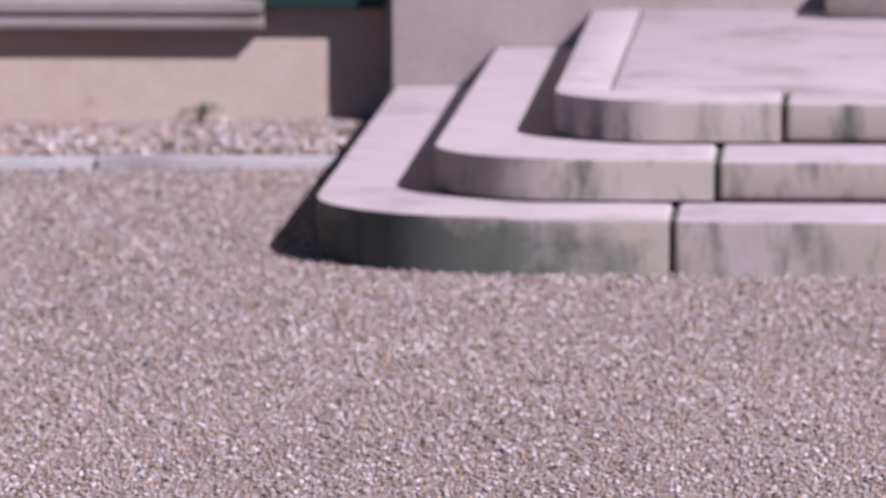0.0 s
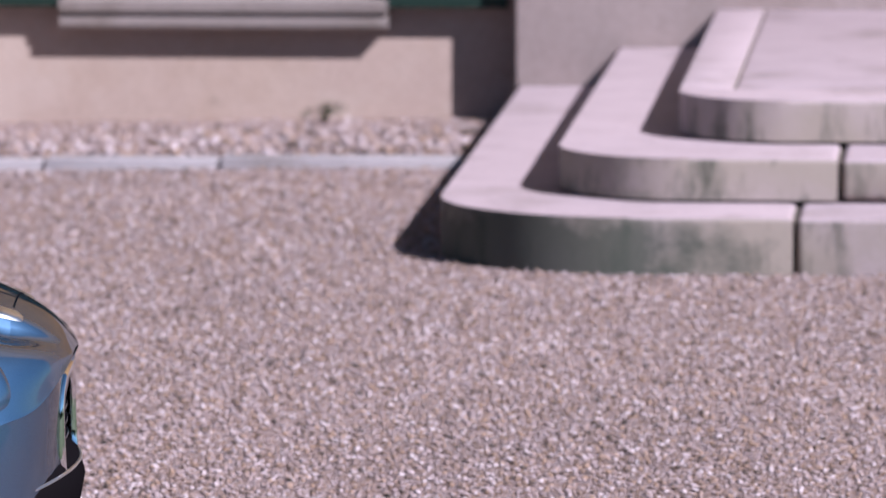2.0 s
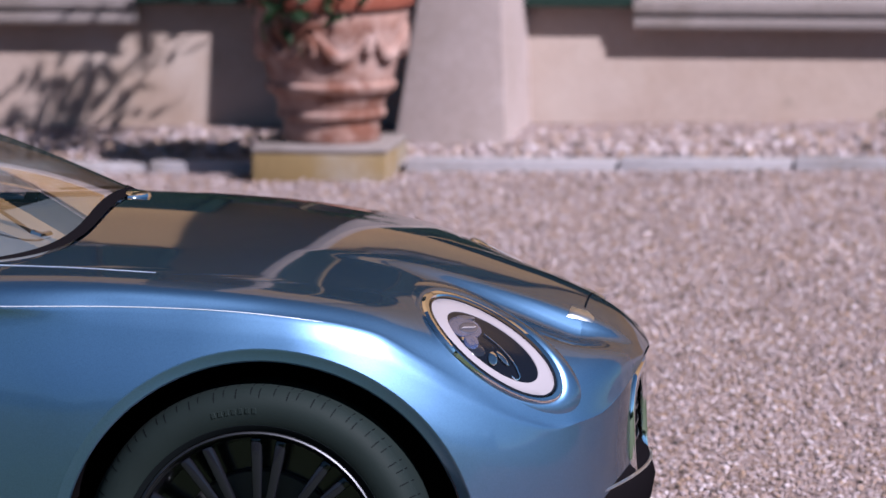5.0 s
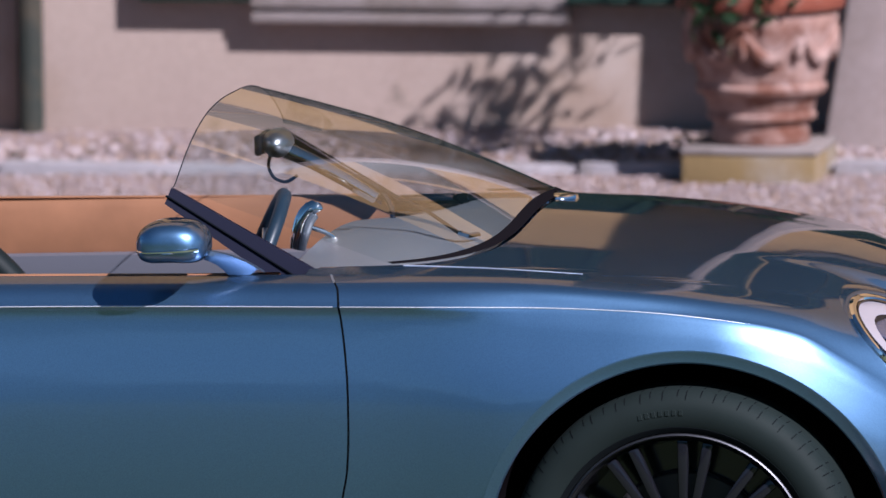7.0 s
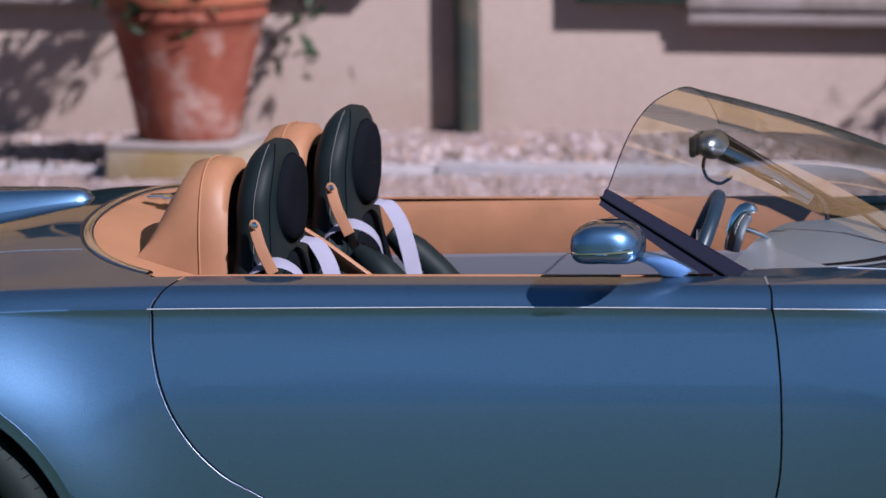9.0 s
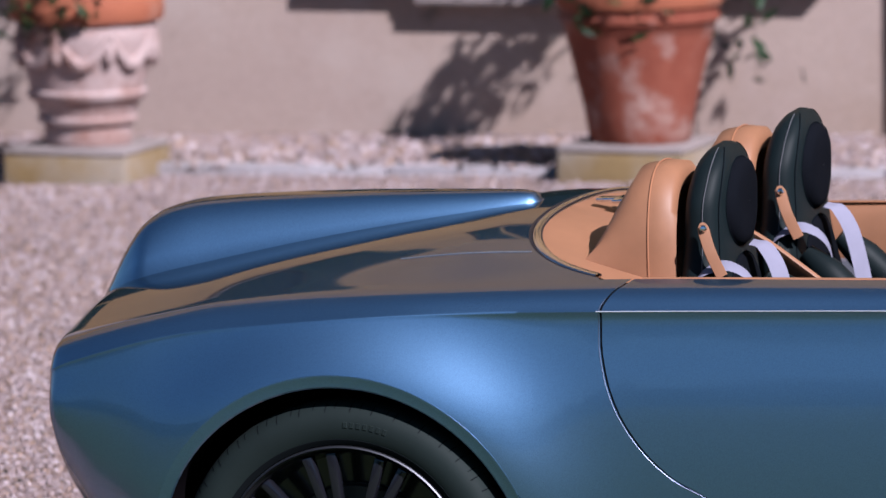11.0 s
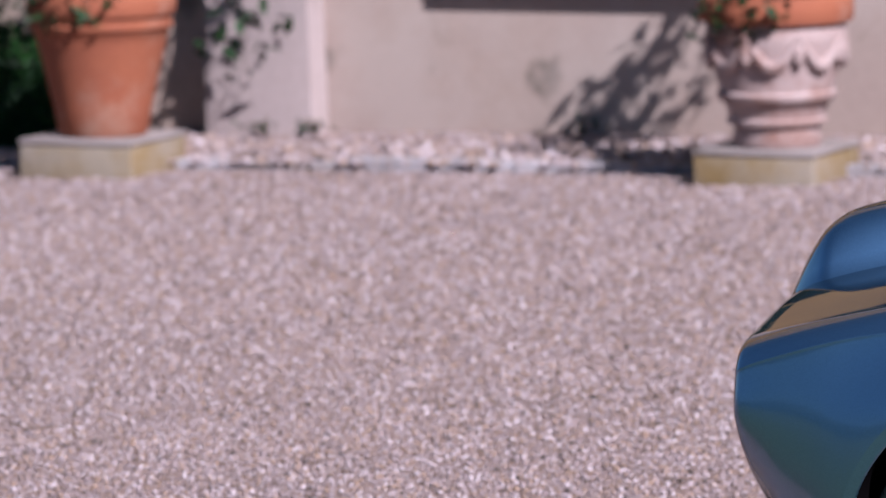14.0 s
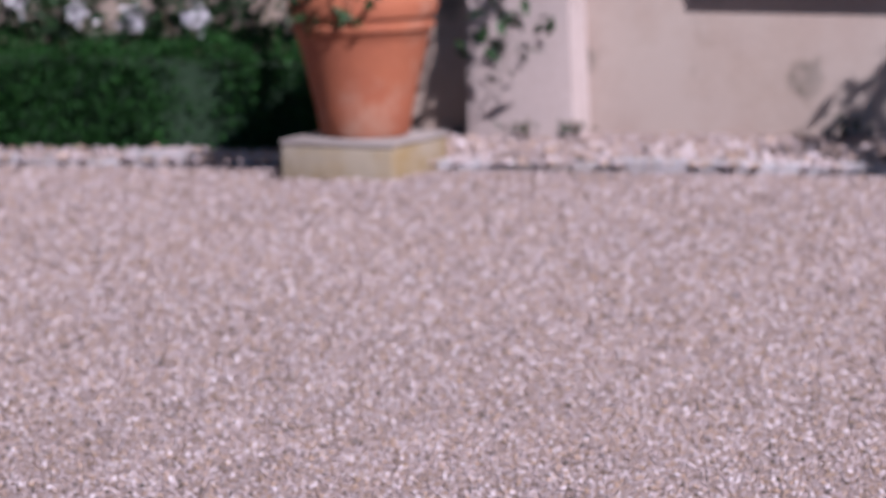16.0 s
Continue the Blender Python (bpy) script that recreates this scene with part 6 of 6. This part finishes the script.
def hedge():
    hd = thing("hedge", pose(-10.75, 11.10, ground_z(-10, 10)), "clipped dark green box hedge beside the forecourt", "hedge")
    bm = bmesh.new()
    w, d, h = 1.98, 0.50, 0.40
    box(bm, -w + 0.04, w - 0.04, -d + 0.30, d, 0.0, h - 0.05)
    part("core", bm, mat("hedge_core", (0.012, 0.028, 0.010), 0.95), hd, "dark inner twigs", smooth=False)
    rng = np.random.default_rng(7)
    n = 26000
    side = rng.uniform(size=n)
    p = np.empty((n, 3))
    x = rng.uniform(-w, w, n)
    wob = 0.03 * np.sin(x * 5.1) + 0.02 * np.sin(x * 13.0 + 1)
    front = side < 0.55
    top = (side >= 0.55) & (side < 0.86)
    end = side >= 0.86
    p[:, 0] = x
    p[front, 1] = -d + 0.28 + wob[front] + rng.normal(0, 0.022, front.sum())
    p[front, 2] = rng.uniform(0.0, h, front.sum())
    p[top, 1] = rng.uniform(-d + 0.25, d, top.sum())
    p[top, 2] = h + 0.6 * wob[top] + rng.normal(0, 0.018, top.sum())
    p[end, 0] = w + rng.normal(0, 0.025, end.sum())
    p[end, 1] = rng.uniform(-d + 0.25, d, end.sum())
    p[end, 2] = rng.uniform(0.0, h, end.sum())
    ob = tagged(new("foliage", leaf_mesh("foliage", p, 0.017, 8, hedge_leaf, 0.0)), "small dense green leaves", kind="stuff")
    ob.parent = hd
    return hd


hedge()


def flower_shrub(x, y, z, seed):
    rng = np.random.default_rng(seed)
    sh = thing("flowering_shrub", pose(x, y, z), "loose shrub with white flower heads behind the hedge", "shrub", "shrubs behind the hedge")
    for i in range(7):
        bm = bmesh.new()
        tip = (rng.uniform(-0.22, 0.22), rng.uniform(-0.1, 0.1), rng.uniform(0.45, 0.72))
        tube(bm, [(0, 0, 0), (tip[0] * 0.4, tip[1] * 0.4, tip[2] * 0.6), tip], [0.008, 0.006, 0.004], 6)
        part("stem", bm, bark, sh)
    p = rng.normal(size=(700, 3)) * np.array((0.16, 0.09, 0.14)) + np.array((0, 0, 0.45))
    ob = tagged(new("foliage", leaf_mesh("foliage", p, 0.032, seed + 1, lemon_leaf)), "loose green leaves", kind="stuff")
    ob.parent = sh
    for i in range(2):
        q = rng.normal(size=(60, 3)) * 0.022 + np.array((rng.uniform(-0.2, 0.2), -0.16, rng.uniform(0.42, 0.55)))
        ob = tagged(new("flower_head", leaf_mesh("flower_head", q, 0.018, seed + 9 + i, flower_white)), "white flower head", kind="stuff")
        ob.parent = sh
    return sh


for i in range(6):
    flower_shrub(-12.2 + 0.55 * i, 11.25 + 0.05 * (i % 2), ground_z(-10, 10) + 0.05, 60 + 5 * i)


def dry_weed(x, y, z, seed):
    """A low dried weed with a few arching stems at the foot of the wall."""
    rng = np.random.default_rng(seed)
    weed = thing("dry_weed", pose(x, y, z), "low dried brown weed at the foot of the house wall", "weed", "weeds along the wall")
    leaves = []
    for i in range(6):
        a, reach = rng.uniform(0, 2 * math.pi), rng.uniform(0.05, 0.13)
        ox, oy, top = reach * math.cos(a), 0.4 * reach * math.sin(a), rng.uniform(0.03, 0.085)
        bm = bmesh.new()
        tube(bm, smooth_path([(0, 0, 0), (ox * 0.4, oy * 0.4, top), (ox, oy, top * 0.6)], 8), [0.0035 - 0.00025 * j for j in range(9)], 6)
        part("stem", bm, bark, weed)
        for k in range(7):
            leaves.append(np.array((ox, oy, top * 0.7)) + rng.normal(size=3) * np.array((0.020, 0.010, 0.010)))
    ob = tagged(new("leaves", leaf_mesh("leaves", leaves, 0.014, seed + 3, lemon_leaf)), "small dark leaves", kind="stuff")
    ob.parent = weed
    return weed


for i, (x, y) in enumerate(((-8.10, 11.30), (-7.92, 11.33), (1.42, 11.42), (-6.9, 11.40), (-0.62, 10.62))):
    dry_weed(x, y, ground_z(x, 10) + 0.034, 80 + 4 * i)
